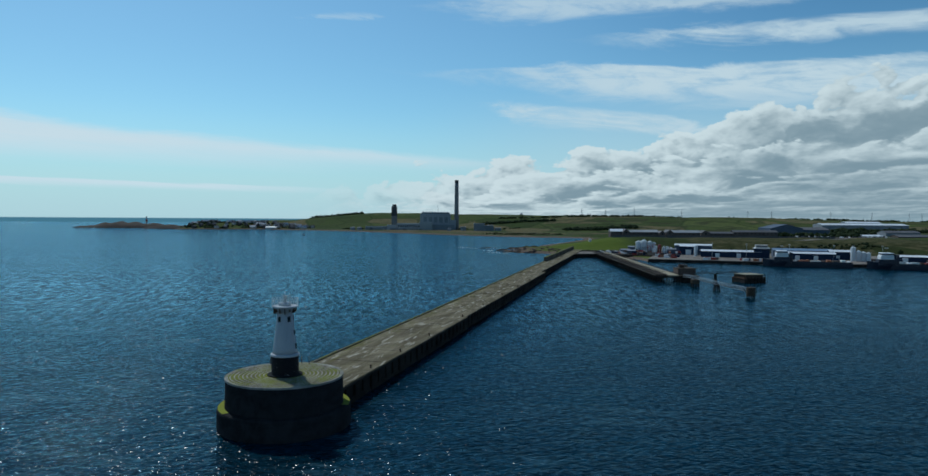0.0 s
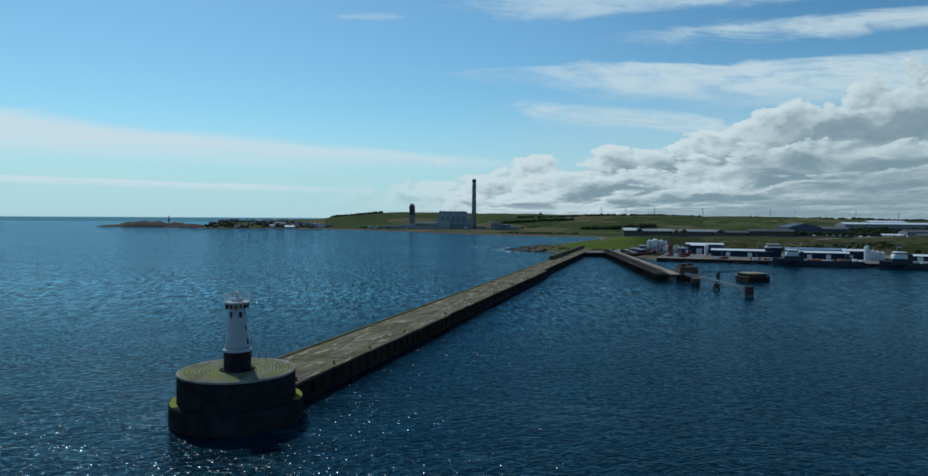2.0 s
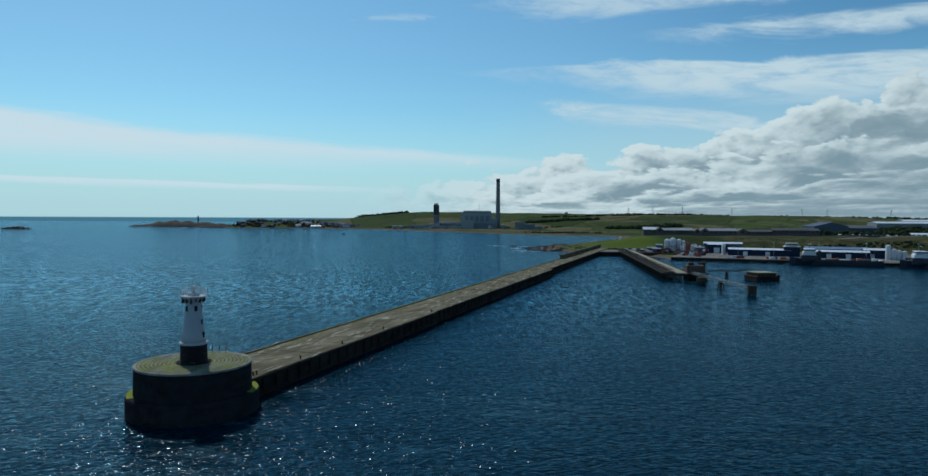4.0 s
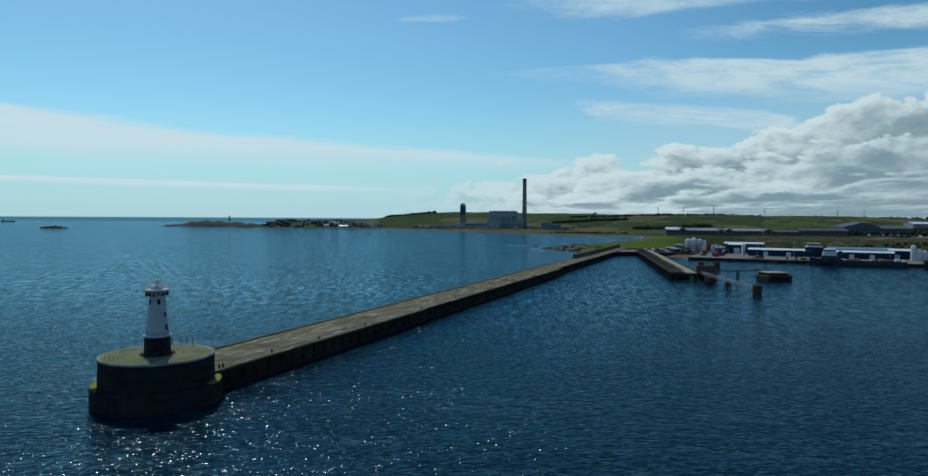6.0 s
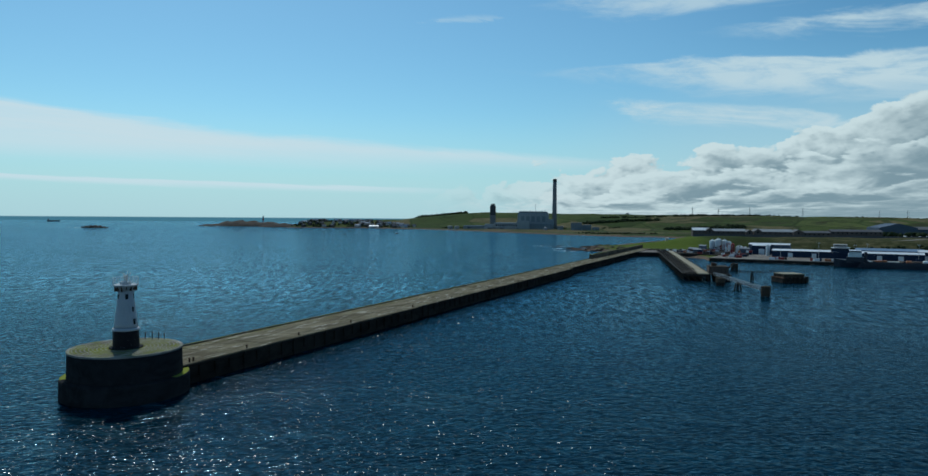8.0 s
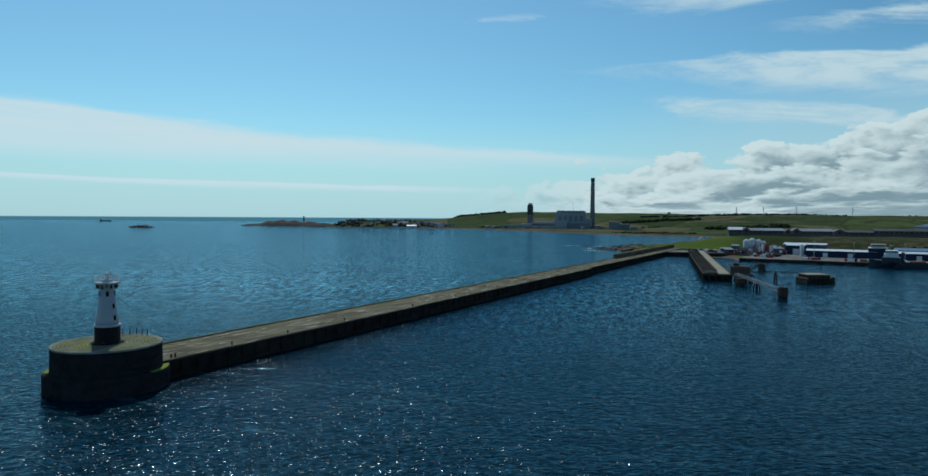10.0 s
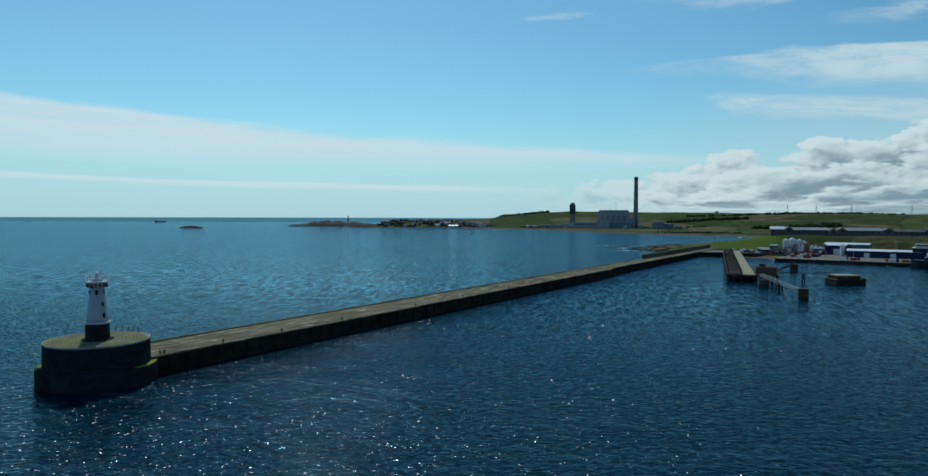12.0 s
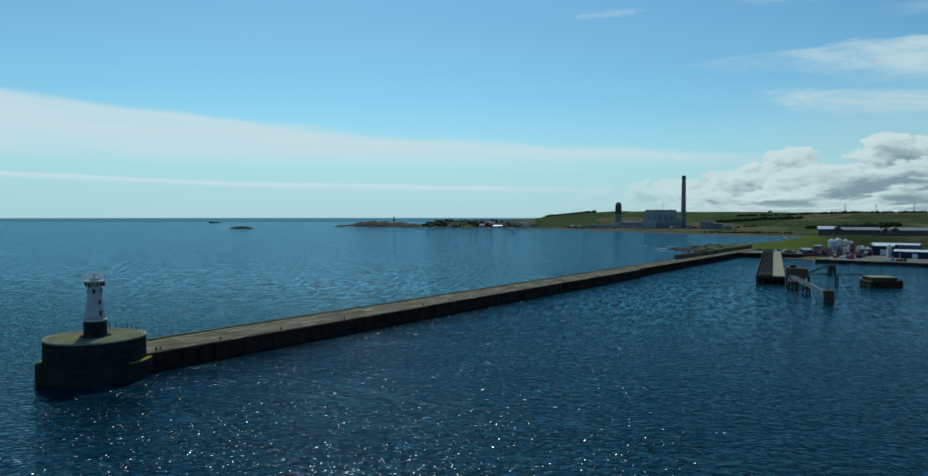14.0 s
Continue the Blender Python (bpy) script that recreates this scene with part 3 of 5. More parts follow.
def coast_distance(X, Y, ring):
    """Metres inland from the shoreline; below zero out at sea."""
    best, inside = np.full(X.shape, 1e9), np.zeros(X.shape, bool)
    for (x0, y0), (x1, y1) in zip(ring, ring[1:] + ring[:1]):
        ex, ey = x1 - x0, y1 - y0
        s = np.clip(((X - x0) * ex + (Y - y0) * ey) / (ex * ex + ey * ey), 0, 1)
        best = np.minimum(best, np.hypot(X - x0 - s * ex, Y - y0 - s * ey))
        hit = (y0 > Y) != (y1 > Y)
        inside ^= hit & (X < x0 + ex * (Y - y0) / (ey if ey else 1e-9))
    return np.where(inside, best, -best)


def step(v, a, b):
    s = np.clip((v - a) / (b - a), 0, 1)
    return s * s * (3 - 2 * s)


def wave(X, Y, size, seed):
    """Smooth rolling unevenness of the land, about -1 to 1."""
    r = np.random.RandomState(seed)
    out = np.zeros(X.shape)
    for k in range(7):
        a, f = r.uniform(0, 2 * math.pi), 2 * math.pi / size * r.uniform(0.6, 2.2)
        out += np.sin((X * math.cos(a) + Y * math.sin(a)) * f + r.uniform(0, 6.3)) / 3.0
    return out


def land(X, Y):
    X, Y = np.asarray(X, float), np.asarray(Y, float)
    d = coast_distance(X, Y, COAST)
    v = (X - Q0[0]) * QN[0] + (Y - Q0[1]) * QN[1]
    rough = wave(X, Y, 30.0, 3) * 0.5 + wave(X, Y, 11.0, 5) * 0.3
    low = np.where(d > 0, np.minimum(d * 0.10, 3.2), np.maximum(d * 0.3, -3.0))
    shore = low + rough * step(d, -8, 3) * (1 - step(d, 18, 60))
    bank = 16.0 * step(v, 212, 325) * step(d, 30, 150) * (1 + 0.04 * wave(X, Y, 140.0, 8)) * (1 - step(Y - 0.5 * np.maximum(X - 200, 0), 1350, 1800))
    hill = 68.0 * step(d, 40, 850) * step(Y + 0.6 * np.maximum(X, 0), 2350, 3450) * (0.94 + 0.06 * wave(X, Y, 1500.0, 11))
    hill = hill * (1.10 - 0.16 * step(X, -400, 500) - 0.36 * step(X, 600, 2500)) + 2.2 * wave(X, Y, 420.0, 12) * step(d, 200, 700) * step(Y, 1300, 2400)
    west = 25.0 * step(-X, 560, 760) * step(d, 0, 110) * step(Y, 2300, 2420)
    z = shore + np.maximum(bank, np.maximum(hill, west * 0.8))
    quay = step(-v, -211, -205) * step(d, 0.5, 3.0) * step(X, 255, 262)
    return z * (1 - quay) + 3.2 * quay * (d > 0.5) + np.where(quay > 0, -1.0, 0) * (d <= 0.5)


xs = np.concatenate([np.arange(-1400, 60, 24.0), np.arange(60, 720, 6.0), np.arange(720, 1500, 22.0), np.arange(1500, 4300, 60.0), np.arange(4300, 9001, 300.0)])
ys = np.concatenate([np.arange(-900, 540, 80.0), np.arange(540, 1180, 6.0), np.arange(1180, 2700, 22.0), np.arange(2700, 5601, 60.0)])
ground = tagged(sheet("ground", xs, ys, land, GROUND), "green farmland and grassy banks with a rocky shore", "land", kind="structure")


def ground_z(x, y):
    return float(land(np.array([x]), np.array([y]))[0])


def rock_island(name, label, cx, cy, rx, ry, top, seed, turn=0.0, mat=None):
    n = 30
    g = np.linspace(-1.25, 1.25, n)
    c, s = math.cos(turn), math.sin(turn)

    def height(X, Y):
        u, v = (X * c + Y * s) / rx, (-X * s + Y * c) / ry
        r = np.hypot(u, v) + 0.16 * wave(u * 10, v * 10, 6.0, seed)
        return top * (1.0 - r * r) * (0.75 + 0.3 * wave(u * 10, v * 10, 3.5, seed + 1)) - 0.6 - 2.0 * step(r, 0.9, 1.2)
    ext = max(rx, ry)
    ob = sheet(name, g * ext, g * ext, height, mat or SKERRY)
    ob.location = (cx, cy, 0)
    return tagged(ob, label, "rock")


rock_island("skerry", "low dark wet rock awash off the shore", 82, 1000, 14, 4, 2.2, 21)
rock_island("skerry", "low dark wet rock awash off the shore", 55, 1010, 5, 2, 1.3, 25)
rock_island("skerry", "dark wet reef beside the rocky point", 112, 868, 20, 6, 2.2, 22, 0.3)
rock_island("skerry", "dark wet reef beside the rocky point", 106, 925, 14, 8, 3.0, 23, 0.6)
rock_island("islet", "small dark rocky islet in the open sea", -1550, 1990, 46, 16, 11, 24, 0.4)
rock_island("headland_island", "low dark rocky island that carries a lighthouse", -1290, 2640, 235, 60, 26, 31, 0.12)
rock_island("headland_island", "low dark rocky island beside the village", -1085, 2500, 125, 40, 17, 32, -0.2)

# ---- breakwater ----
BWD = Vector((0.2471, 0.9690, 0.0))          # along it, from its head to the shore
BWN = Vector((0.9690, -0.2471, 0.0))         # towards the harbour
BW_Z, BW_LEN = 5.87, 868.0
BW = Matrix(((BWD.x, BWN.x, 0, -2.9), (BWD.y, BWN.y, 0, 0.0), (0, 0, 1, 0), (0, 0, 0, 1)))   # local x along, y to the harbour
HALF_SEA, HALF_BAY = -10.9, 10.3
rnd = random.Random(5)


def bay_edge(s):
    """The harbour edge steps back twice on the way to the shore."""
    return HALF_BAY + (0.9 if s < 155 else 0.0) - (4.2 if s > 432 else 0.0)


breakwater = thing("breakwater", "long straight concrete breakwater with a worn mossy deck", "breakwater", BW, kind="structure")
bm = bmesh.new()
for a, b in ((0, 155), (155, 432), (432, BW_LEN)):
    box(bm, a, b, HALF_SEA + 0.35, bay_edge((a + b) / 2) - 0.5, -6, BW_Z - 0.35)
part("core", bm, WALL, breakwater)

# ---- breakwater head: a two-tier drum with the light tower ----
DRUM_Z = 12.3
drum = thing("breakwater_head", "two-tier round dark concrete breakwater head with a mossy top", "pier head", kind="structure")
part("lower_tier", lathe([(16.2, -6), (16.1, 4.7), (15.95, 5.0)], 72), DRUM, drum)


def ledge_arc(a0, a1, r0, r1, z0, z1, seg=40):
    """A flat ring piece between two bearings."""
    bm, rows = bmesh.new(), []
    for i in range(seg + 1):
        a = radians(a0 + (a1 - a0) * i / seg)
        rows.append([bm.verts.new((r * math.cos(a), r * math.sin(a), z)) for r, z in ((r0, z0), (r1, z0), (r1, z1), (r0, z1))])
    for p, q in zip(rows, rows[1:]):
        for i in range(4):
            bm.faces.new((p[i], p[(i + 1) % 4], q[(i + 1) % 4], q[i]))
    bm.faces.new(rows[0]), bm.faces.new(rows[-1])
    return bm


# ledge split where the upper tier's shadow ends; the shaded arc is coloured dark
part("wet_ledge", ledge_arc(-139, -5, 14.0, 15.85, 5.0, 5.1), DRUM, drum, "wet stone ledge coloured dark where the upper tier shades it")
part("algae_ledge", ledge_arc(-4.9, 220.9, 14.0, 15.85, 5.0, 5.14, 70), ALGAE, drum, "ledge overgrown with yellow-green algae")
part("upper_tier", lathe([(14.3, 5.0), (14.15, DRUM_Z - 0.5)], 72), DRUM, drum)
part("coping", lathe([(14.3, DRUM_Z - 0.5), (14.3, DRUM_Z - 0.06), (14.22, DRUM_Z), (13.75, DRUM_Z), (13.45, DRUM_Z - 0.1), (13.45, DRUM_Z - 0.5)], 72, cap=False), RIM, drum, "pale worn coping ring")
part("top_fill", lathe([(13.44, DRUM_Z - 0.5), (13.44, DRUM_Z - 0.05)], 72), MOSS, drum, "moss and grass between the paving rings")
r = 5.0
while r < 13.0:
    bm = lathe([(r, DRUM_Z - 0.3), (r, DRUM_Z - 0.02), (r + 0.3, DRUM_Z - 0.02), (r + 0.3, DRUM_Z - 0.3)], 72, cap=False)
    part("paving_ring", bm, RIM, drum)
    r += 0.98

tower = thing("light_tower", "white tapered light tower with a black base and railed gallery", "lighthouse", pose(0, 0, DRUM_Z - 0.2))
part("plinth", lathe([(4.3, -0.12), (4.3, 0.36), (4.1, 0.44), (3.3, 0.44)], 48), DRUM, tower)
part("black_base", lathe([(3.42, 0.28), (3.42, 0.7), (3.32, 0.8), (3.28, 4.75), (3.36, 4.9)], 48), BLACK, tower, "black-painted base with the paint flaking", smooth=False)
part("band", lathe([(3.5, 4.9), (3.56, 5.05), (3.5, 5.35), (3.2, 5.55)], 48), WHITE, tower)
part("shaft", lathe([(3.06, 5.5), (2.86, 6.8), (2.66, 8.4), (2.40, 10.4), (2.17, 12.4), (1.98, 14.2), (1.92, 15.2), (2.1, 15.6), (2.2, 15.75)], 48), WHITE, tower, "white-painted tapered shaft streaked with rust", smooth=True)
part("cornice", lathe([(2.2, 15.7), (2.35, 16.2), (2.75, 16.7), (3.0, 16.95)], 48), WHITE, tower, smooth=True)
for i in range(14):
    a = 2 * math.pi * i / 14
    bm = boxes((1.95, 2.85, -0.13, 0.13, 15.9 - 0.25 * (i % 3), 16.9))
    bmesh.ops.transform(bm, matrix=Matrix.Rotation(a, 4, "Z"), verts=bm.verts)
    part("corbel", bm, RUST, tower, "rust-stained corbel")
part("gallery", lathe([(3.0, 16.95), (3.22, 17.0), (3.22, 17.22), (3.1, 17.28)], 48), WHITE, tower)
rows = []
for i in range(20):
    a = 2 * math.pi * i / 20
    bm = beams([((3.1 * math.cos(a), 3.1 * math.sin(a), 17.3), (3.1 * math.cos(a), 3.1 * math.sin(a), 19.1))], 0.10)
    part("rail_post", bm, PALE_RAIL, tower)
for z in (17.85, 18.45, 19.1):
    ring = [(3.1 * math.cos(2 * math.pi * i / 40), 3.1 * math.sin(2 * math.pi * i / 40), z) for i in range(40)]
    part("rail", beams(list(zip(ring, ring[1:] + ring[:1])), 0.07), PALE_RAIL, tower)
part("lantern_base", lathe([(1.5, 17.3), (1.5, 17.9), (1.3, 18.1)], 24), WHITE, tower)
part("lamp", lathe([(0.42, 18.1), (0.42, 18.9), (0.5, 19.0), (0.5, 19.6), (0.3, 19.8)], 16), STEEL, tower, "small beacon lamp")
for x, y, h in ((1.0, 0.4, 20.4), (-0.9, 0.7, 20.1), (0.2, -1.2, 20.3), (-0.4, 1.3, 20.8), (1.3, -0.9, 19.9)):
    part("aerial", beams([((x, y, 17.6), (x, y, h))], 0.11), STEEL, tower)
part("aerial_frame", beams([((1.0, 0.4, 19.7), (-0.9, 0.7, 19.7)), ((-0.9, 0.7, 19.7), (0.2, -1.2, 19.7)), ((0.2, -1.2, 19.7), (1.0, 0.4, 19.7))], 0.09), STEEL, tower)


def tower_window(az_deg, z, w, h, radius):
    a = radians(az_deg)
    bm = boxes((radius - 0.4, radius + 0.05, -w / 2, w / 2, z, z + h))
    bmesh.ops.transform(bm, matrix=Matrix.Rotation(a, 4, "Z"), verts=bm.verts)
    win = part("window", bm, GLASS, tower, "dark slit window")
    for nm, z0, z1 in (("sill", z - 0.15, z), ("lintel", z + h, z + h + 0.12)):
        bm = boxes((radius - 0.3, radius + 0.12, -w / 2 - 0.12, w / 2 + 0.12, z0, z1))
        bmesh.ops.transform(bm, matrix=Matrix.Rotation(a, 4, "Z"), verts=bm.verts)
        part(nm, bm, WHITE, win)


tower_window(-118, 13.4, 0.75, 1.4, 2.03)
tower_window(-48, 13.4, 0.75, 1.4, 2.03)
tower_window(22, 13.4, 0.75, 1.4, 2.03)
tower_window(150, 13.4, 0.75, 1.4, 2.03)
tower_window(-8, 10.0, 0.6, 1.3, 2.40)
tower_window(-8, 6.6, 0.7, 1.5, 2.86)
bm = boxes((3.2, 3.5, -0.55, 0.55, 0.3, 2.5))
bmesh.ops.transform(bm, matrix=Matrix.Rotation(radians(100), 4, "Z"), verts=bm.verts)
part("door", bm, RUST, tower, "rusty steel door")

# ---- T-shaped oil jetty with its dolphins ----
jetty = thing("jetty", "long pile-borne jetty with a pale deck and a dark pipe walkway", "jetty")
JA, JB = Vector((233.0, 775.0, 0)), Vector((213.5, 390.0, 0))
JD = (JB - JA).normalized()
JN = Vector((-JD.y, JD.x, 0))                   # to the east of the jetty, away from the breakwater
if JN.x < 0:
    JN = -JN
JL = (JB - JA).length
JM = Matrix(((JD.x, JN.x, 0, JA.x), (JD.y, JN.y, 0, JA.y), (0, 0, 1, 0), (0, 0, 0, 1)))
jetty.matrix_basis = JM
part("deck", boxes((0, JL, -3.2, 4.6, 5.2, 6.0), edge=0.1), PALE_DECK, jetty, "sunlit pale decking")
part("kerb", boxes((0, JL, -3.5, -3.2, 5.2, 6.35)), PALE_DECK, jetty)
part("kerb", boxes((0, JL, 4.6, 4.9, 5.2, 6.35)), PALE_DECK, jetty)
part("walkway", boxes((20, JL, -14.9, -13.7, 5.6, 6.0)), PILE, jetty)
part("pipe_deck", boxes((20, JL - 1.3, -13.68, -3.52, 5.2, 5.6)), PILE, jetty)
part("head_beam", boxes((JL - 1.2, JL, -15.0, 4.8, 3.8, 5.19)), PILE, jetty)
for k, y in enumerate((-4.8, -6.4, -8.2, -9.8, -11.6)):
    part("pipe", beams([((10, y, 6.1), (JL - 2, y, 6.1))], 0.9, 8), PILE, jetty, "rusty dark pipeline")
for q in np.arange(26, JL - 3, 9.0):
    part("pipe_frame", beams([((q, -13.4, 5.6), (q, -13.4, 8.0)), ((q, -3.8, 5.6), (q, -3.8, 8.0)), ((q, -13.4, 7.9), (q, -3.8, 7.9))], 0.3), PILE, jetty)
s = 6.0
while s < JL:
    part("crosshead", boxes((s - 0.5, s + 0.5, -14.6, 4.8, 4.2, 5.18)), PILE, jetty)
    for y in (-14.0, -9.5, -4.6, 0.0, 4.4):
        part("support_post", beams([((s, y, -5), (s, y, 4.2))], 0.75, 7), PILE, jetty)
    s += 9.0
for y in (-14.0, 4.8):
    posts = [((q, y, 5.7), (q, y, 7.3)) for q in np.arange(2, JL, 6.0)]
    part("handrail", beams(posts + [((1, y, 7.3), (JL, y, 7.3)), ((1, y, 6.6), (JL, y, 6.6))], 0.16), PILE, jetty)
# jetty head platform with its control house
platform = thing("loading_platform", "dark pile-borne platform at the end of the jetty", "platform", JM)
part("deck", boxes((JL - 22, JL + 2, 4.9, 21.0, 5.0, 5.9), edge=0.1), TIMBER, platform)
for x in np.arange(JL - 20, JL + 2, 4.6):
    for y in (6.0, 10.0, 13.5, 17, 20.5):
        part("support_post", beams([((x, y, -5), (x, y, 5.2))], 0.8, 7), PILE, platform)
for x in np.arange(JL - 20, JL - 4, 9.2):
    part("brace", beams([((x, 6, 0.3), (x + 4.6, 10.5, 4.8)), ((x, 13.5, 0.3), (x + 4.6, 17, 4.8)), ((x + 4.6, 13.5, 0.3), (x, 10, 4.8))], 0.5), PILE, platform)
house = thing("control_house", "brown windowless control house on the jetty head", "building", JM)
part("wall", boxes((JL - 20, JL - 4, 5.4, 19.5, 5.9, 11.0), edge=0.08), BROWN, house)
part("roof", boxes((JL - 20.3, JL - 3.7, 5.1, 19.8, 11.0, 11.35)), TIMBER, house)
part("roof_cabin", boxes((JL - 16, JL - 11, 8, 12.0, 11.35, 13.6)), RUST, house)
for y in np.arange(6.6, 19.0, 2.6):
    part("cladding_rib", boxes((JL - 4.0, JL - 3.85, y, y + 0.25, 6.0, 10.9)), TIMBER, house)
part("loading_arm", beams([((JL - 1, 17, 5.9), (JL - 1, 17, 10)), ((JL - 1, 17, 10), (JL - 0.5, 20, 12))], 0.4), RUST, house)


def lattice_bridge(label, a, b, h=2.2, w=2.2, mat=None):
    a, b = Vector(a), Vector(b)
    d = (b - a)
    n = Vector((-d.y, d.x, 0)).normalized() * w / 2
    up = Vector((0, 0, h))
    ob = thing("catwalk", label, "footbridge", group="jetty catwalks")
    k = max(4, int(d.length / 2.6))
    bm = bmesh.new()
    part("floor", beams([(a + n * t_, b + n * t_) for t_ in (-0.7, 0, 0.7)], 0.14 * w), PILE, ob)
    for sgn in (1, -1):
        rows = [(a + n * sgn + up, b + n * sgn + up), (a + n * sgn, b + n * sgn)]
        for i in range(k):
            p, q = a + d * (i / k) + n * sgn, a + d * ((i + 1) / k) + n * sgn
            rows += [(p, p + up), (p, q + up) if i % 2 else (p + up, q)]
        part("side_truss", beams(rows, 0.13), mat or RUST, ob)
    bm.free()
    return ob


def dolphin(label, x, y, r, top, legs=6, spread=1.25, cap=2.0, mat=None):
    ob = thing("mooring_dolphin", label, "dolphin", pose(x, y, 0), "mooring dolphins")
    for i in range(legs):
        a = 2 * math.pi * i / legs
        part("leg", beams([((r * spread * math.cos(a), r * spread * math.sin(a), -5), (r * 0.8 * math.cos(a), r * 0.8 * math.sin(a), top - cap))], 0.8, 7), PILE, ob)
    part("cap", lathe([(r, top - cap), (r * 1.05, top - cap + 0.2), (r * 1.05, top - 0.15), (r, top)], 12), mat or TIMBER, ob)
    part("bollard", lathe([(0.35, top), (0.3, top + 0.7), (0.5, top + 0.8), (0.5, top + 1.1)], 10), RUST, ob)
    return ob


dolphin("dark timber mooring dolphin beside the jetty head", 220.5, 356, 3.2, 5.6, 8, 1.0, 3.2)
dolphin("splayed pile trestle under the catwalk", 226.5, 327, 1.8, 4.6, 4, 1.8, 0.8)
dolphin("tall dark mooring dolphin at the end of the catwalk", 234.5, 287, 2.8, 6.6, 8, 0.9, 5.6)
dolphin("dark mooring dolphin behind the walkway", 263, 516, 3.2, 6.6, 8, 1.0, 4.0)
dolphin("slim pile trestle under the walkway", 252.5, 402, 1.0, 6.2, 3, 1.3, 0.6)
lattice_bridge("pale steel lattice catwalk to the outer dolphin", (222, 386, 5.2), (233, 290.5, 3.8), 2.2, 2.0, STEEL)
lattice_bridge("dark steel walkway from the jetty head to the berth platform", (230, 398, 6.4), (273, 406, 6.9), 1.3, 1.6, PILE)
lattice_bridge("thin steel catwalk to the inner dolphin", (232, 406, 6.2), (262, 512, 6.4), 1.3, 0.7, PILE)
berth = thing("berth_platform", "dark round-ended berthing platform with a pale deck", "platform", pose(279.5, 400, 0, 0, 0, 14))
part("caisson", boxes((-10, 9, -9, 9, -4, 3.2), edge=0.6), PILE, berth)
part("belt", boxes((-10.3, 9.3, -9.3, 9.3, 3.2, 4.0), edge=0.2), RUST, berth)
part("upper_block", boxes((-8.5, 7.5, -7.5, 8, 4.0, 6.4), edge=0.2), TIMBER, berth)
part("deck", boxes((-9, 8, -8, 8.5, 6.4, 6.9), edge=0.1), PALE_DECK, berth, "pale deck slab")
for x in np.arange(-8, 9, 3.2):
    part("fender", beams([((x, -9.5, 0.2), (x, -9.5, 4.2))], 0.9, 8), PILE, berth)
part("outer_fender", lathe([(2.4, -3), (2.4, 4.2), (2.0, 4.6)], 16, 11, -3), PILE, berth)
part("outer_fender", lathe([(2.4, -3), (2.4, 5.4), (2.0, 5.8)], 16, 10.5, 4), PILE, berth)
for x, y in ((-4, 2), (2, 4)):
    part("mast", beams([((x, y, 6.9), (x, y, 17))], 0.2), RUST, berth)

# ---- the quay and its sheds ----
QM = Matrix(((QD[0], QN[0], 0, Q0[0]), (QD[1], QN[1], 0, Q0[1]), (0, 0, 1, 0), (0, 0, 0, 1)))      # local x along the quay, y inland
QZ = 3.8
quay = thing("quay", "long concrete quay with a pale apron and a dark wall", "quay", QM, kind="structure")
part("wall", boxes((-6, 560, 0, 3, -6, QZ - 0.5)), PILE, quay, "dark sheet-pile quay wall")
part("coping", boxes((-6, 560, -0.3, 3, QZ - 0.5, QZ + 0.05), edge=0.05), APRON, quay)
part("apron", boxes((-6, 560, 3, 205, 1.0, QZ)), APRON, quay)
for x in np.arange(0, 330, 6.0):
    part("fender", boxes((x, x + 0.9, -0.75, 0, -1, QZ - 0.4)), PILE, quay)


def shed(label, u0, u1, v0, v1, z1, z2, wall, roof, along="x", doors=(), base=QZ, m=None, name="warehouse", windows=0):
    ob = thing(name, label, "warehouse", m or QM, "quayside buildings")
    z1 = z2 - (z2 - z1) * 0.6
    part("wall", gable_wall(u0, u1, v0, v1, base, z1, z2 - 0.25, along), wall, ob)
    part("roof", gable(u0, u1, v0, v1, z1, z2, along, 0.4), roof, ob)
    for a, b, h in doors:
        part("door", boxes((a, b, v0 - 0.12, v0 + 0.1, base, base + h)), ROOF_WHITE, ob, "pale roller door")
    for i in range(windows):
        x = u0 + (i + 0.5) * (u1 - u0) / windows
        part("window", boxes((x - 1.0, x + 1.0, v0 - 0.06, v0 + 0.1, z1 - 2.6, z1 - 1.2)), GLASS, ob)
    part("gutter", boxes((u0 - 0.4, u1 + 0.4, v0 - 0.62, v0 - 0.35, z1 - 0.3, z1)), wall, ob)
    return ob


shed("blue warehouse with a pale sheet roof and white doors", 25, 46, 119, 152, 13.7, 16.6, BLUE_CLAD, ROOF_WHITE, "x", ((33, 40, 7),))
shed("tall grey-blue warehouse with a pale roof", 17, 66, 156, 178, 14.0, 16.9, SLATE, ROOF_WHITE, "x")
shed("long dark blue warehouse with a white roof edge", 52.7, 123, 75, 96, 9.8, 13.0, BLUE_CLAD, ROOF_WHITE, "x", ((70, 75, 5), (95, 100, 5)))
shed("dark blue quay office with a pale roof", 115, 133, 76, 98, 15.2, 16.6, BLUE_CLAD, ROOF_WHITE, "x", windows=5)
shed("long dark blue warehouse with a white roof", 139, 204, 63, 82, 9.8, 13.1, BLUE_CLAD, ROOF_WHITE, "x", ((160, 165, 5), (180, 185, 5)))
shed("long warehouse with a blue sheet roof", 139, 207, 100, 131, 11.6, 15.3, SLATE, ROOF_BLUE, "x")
shed("dark blue warehouse with a white roof", 200, 224, 84, 108, 11.8, 15.3, BLUE_CLAD, ROOF_WHITE, "x", ((206, 211, 5),))
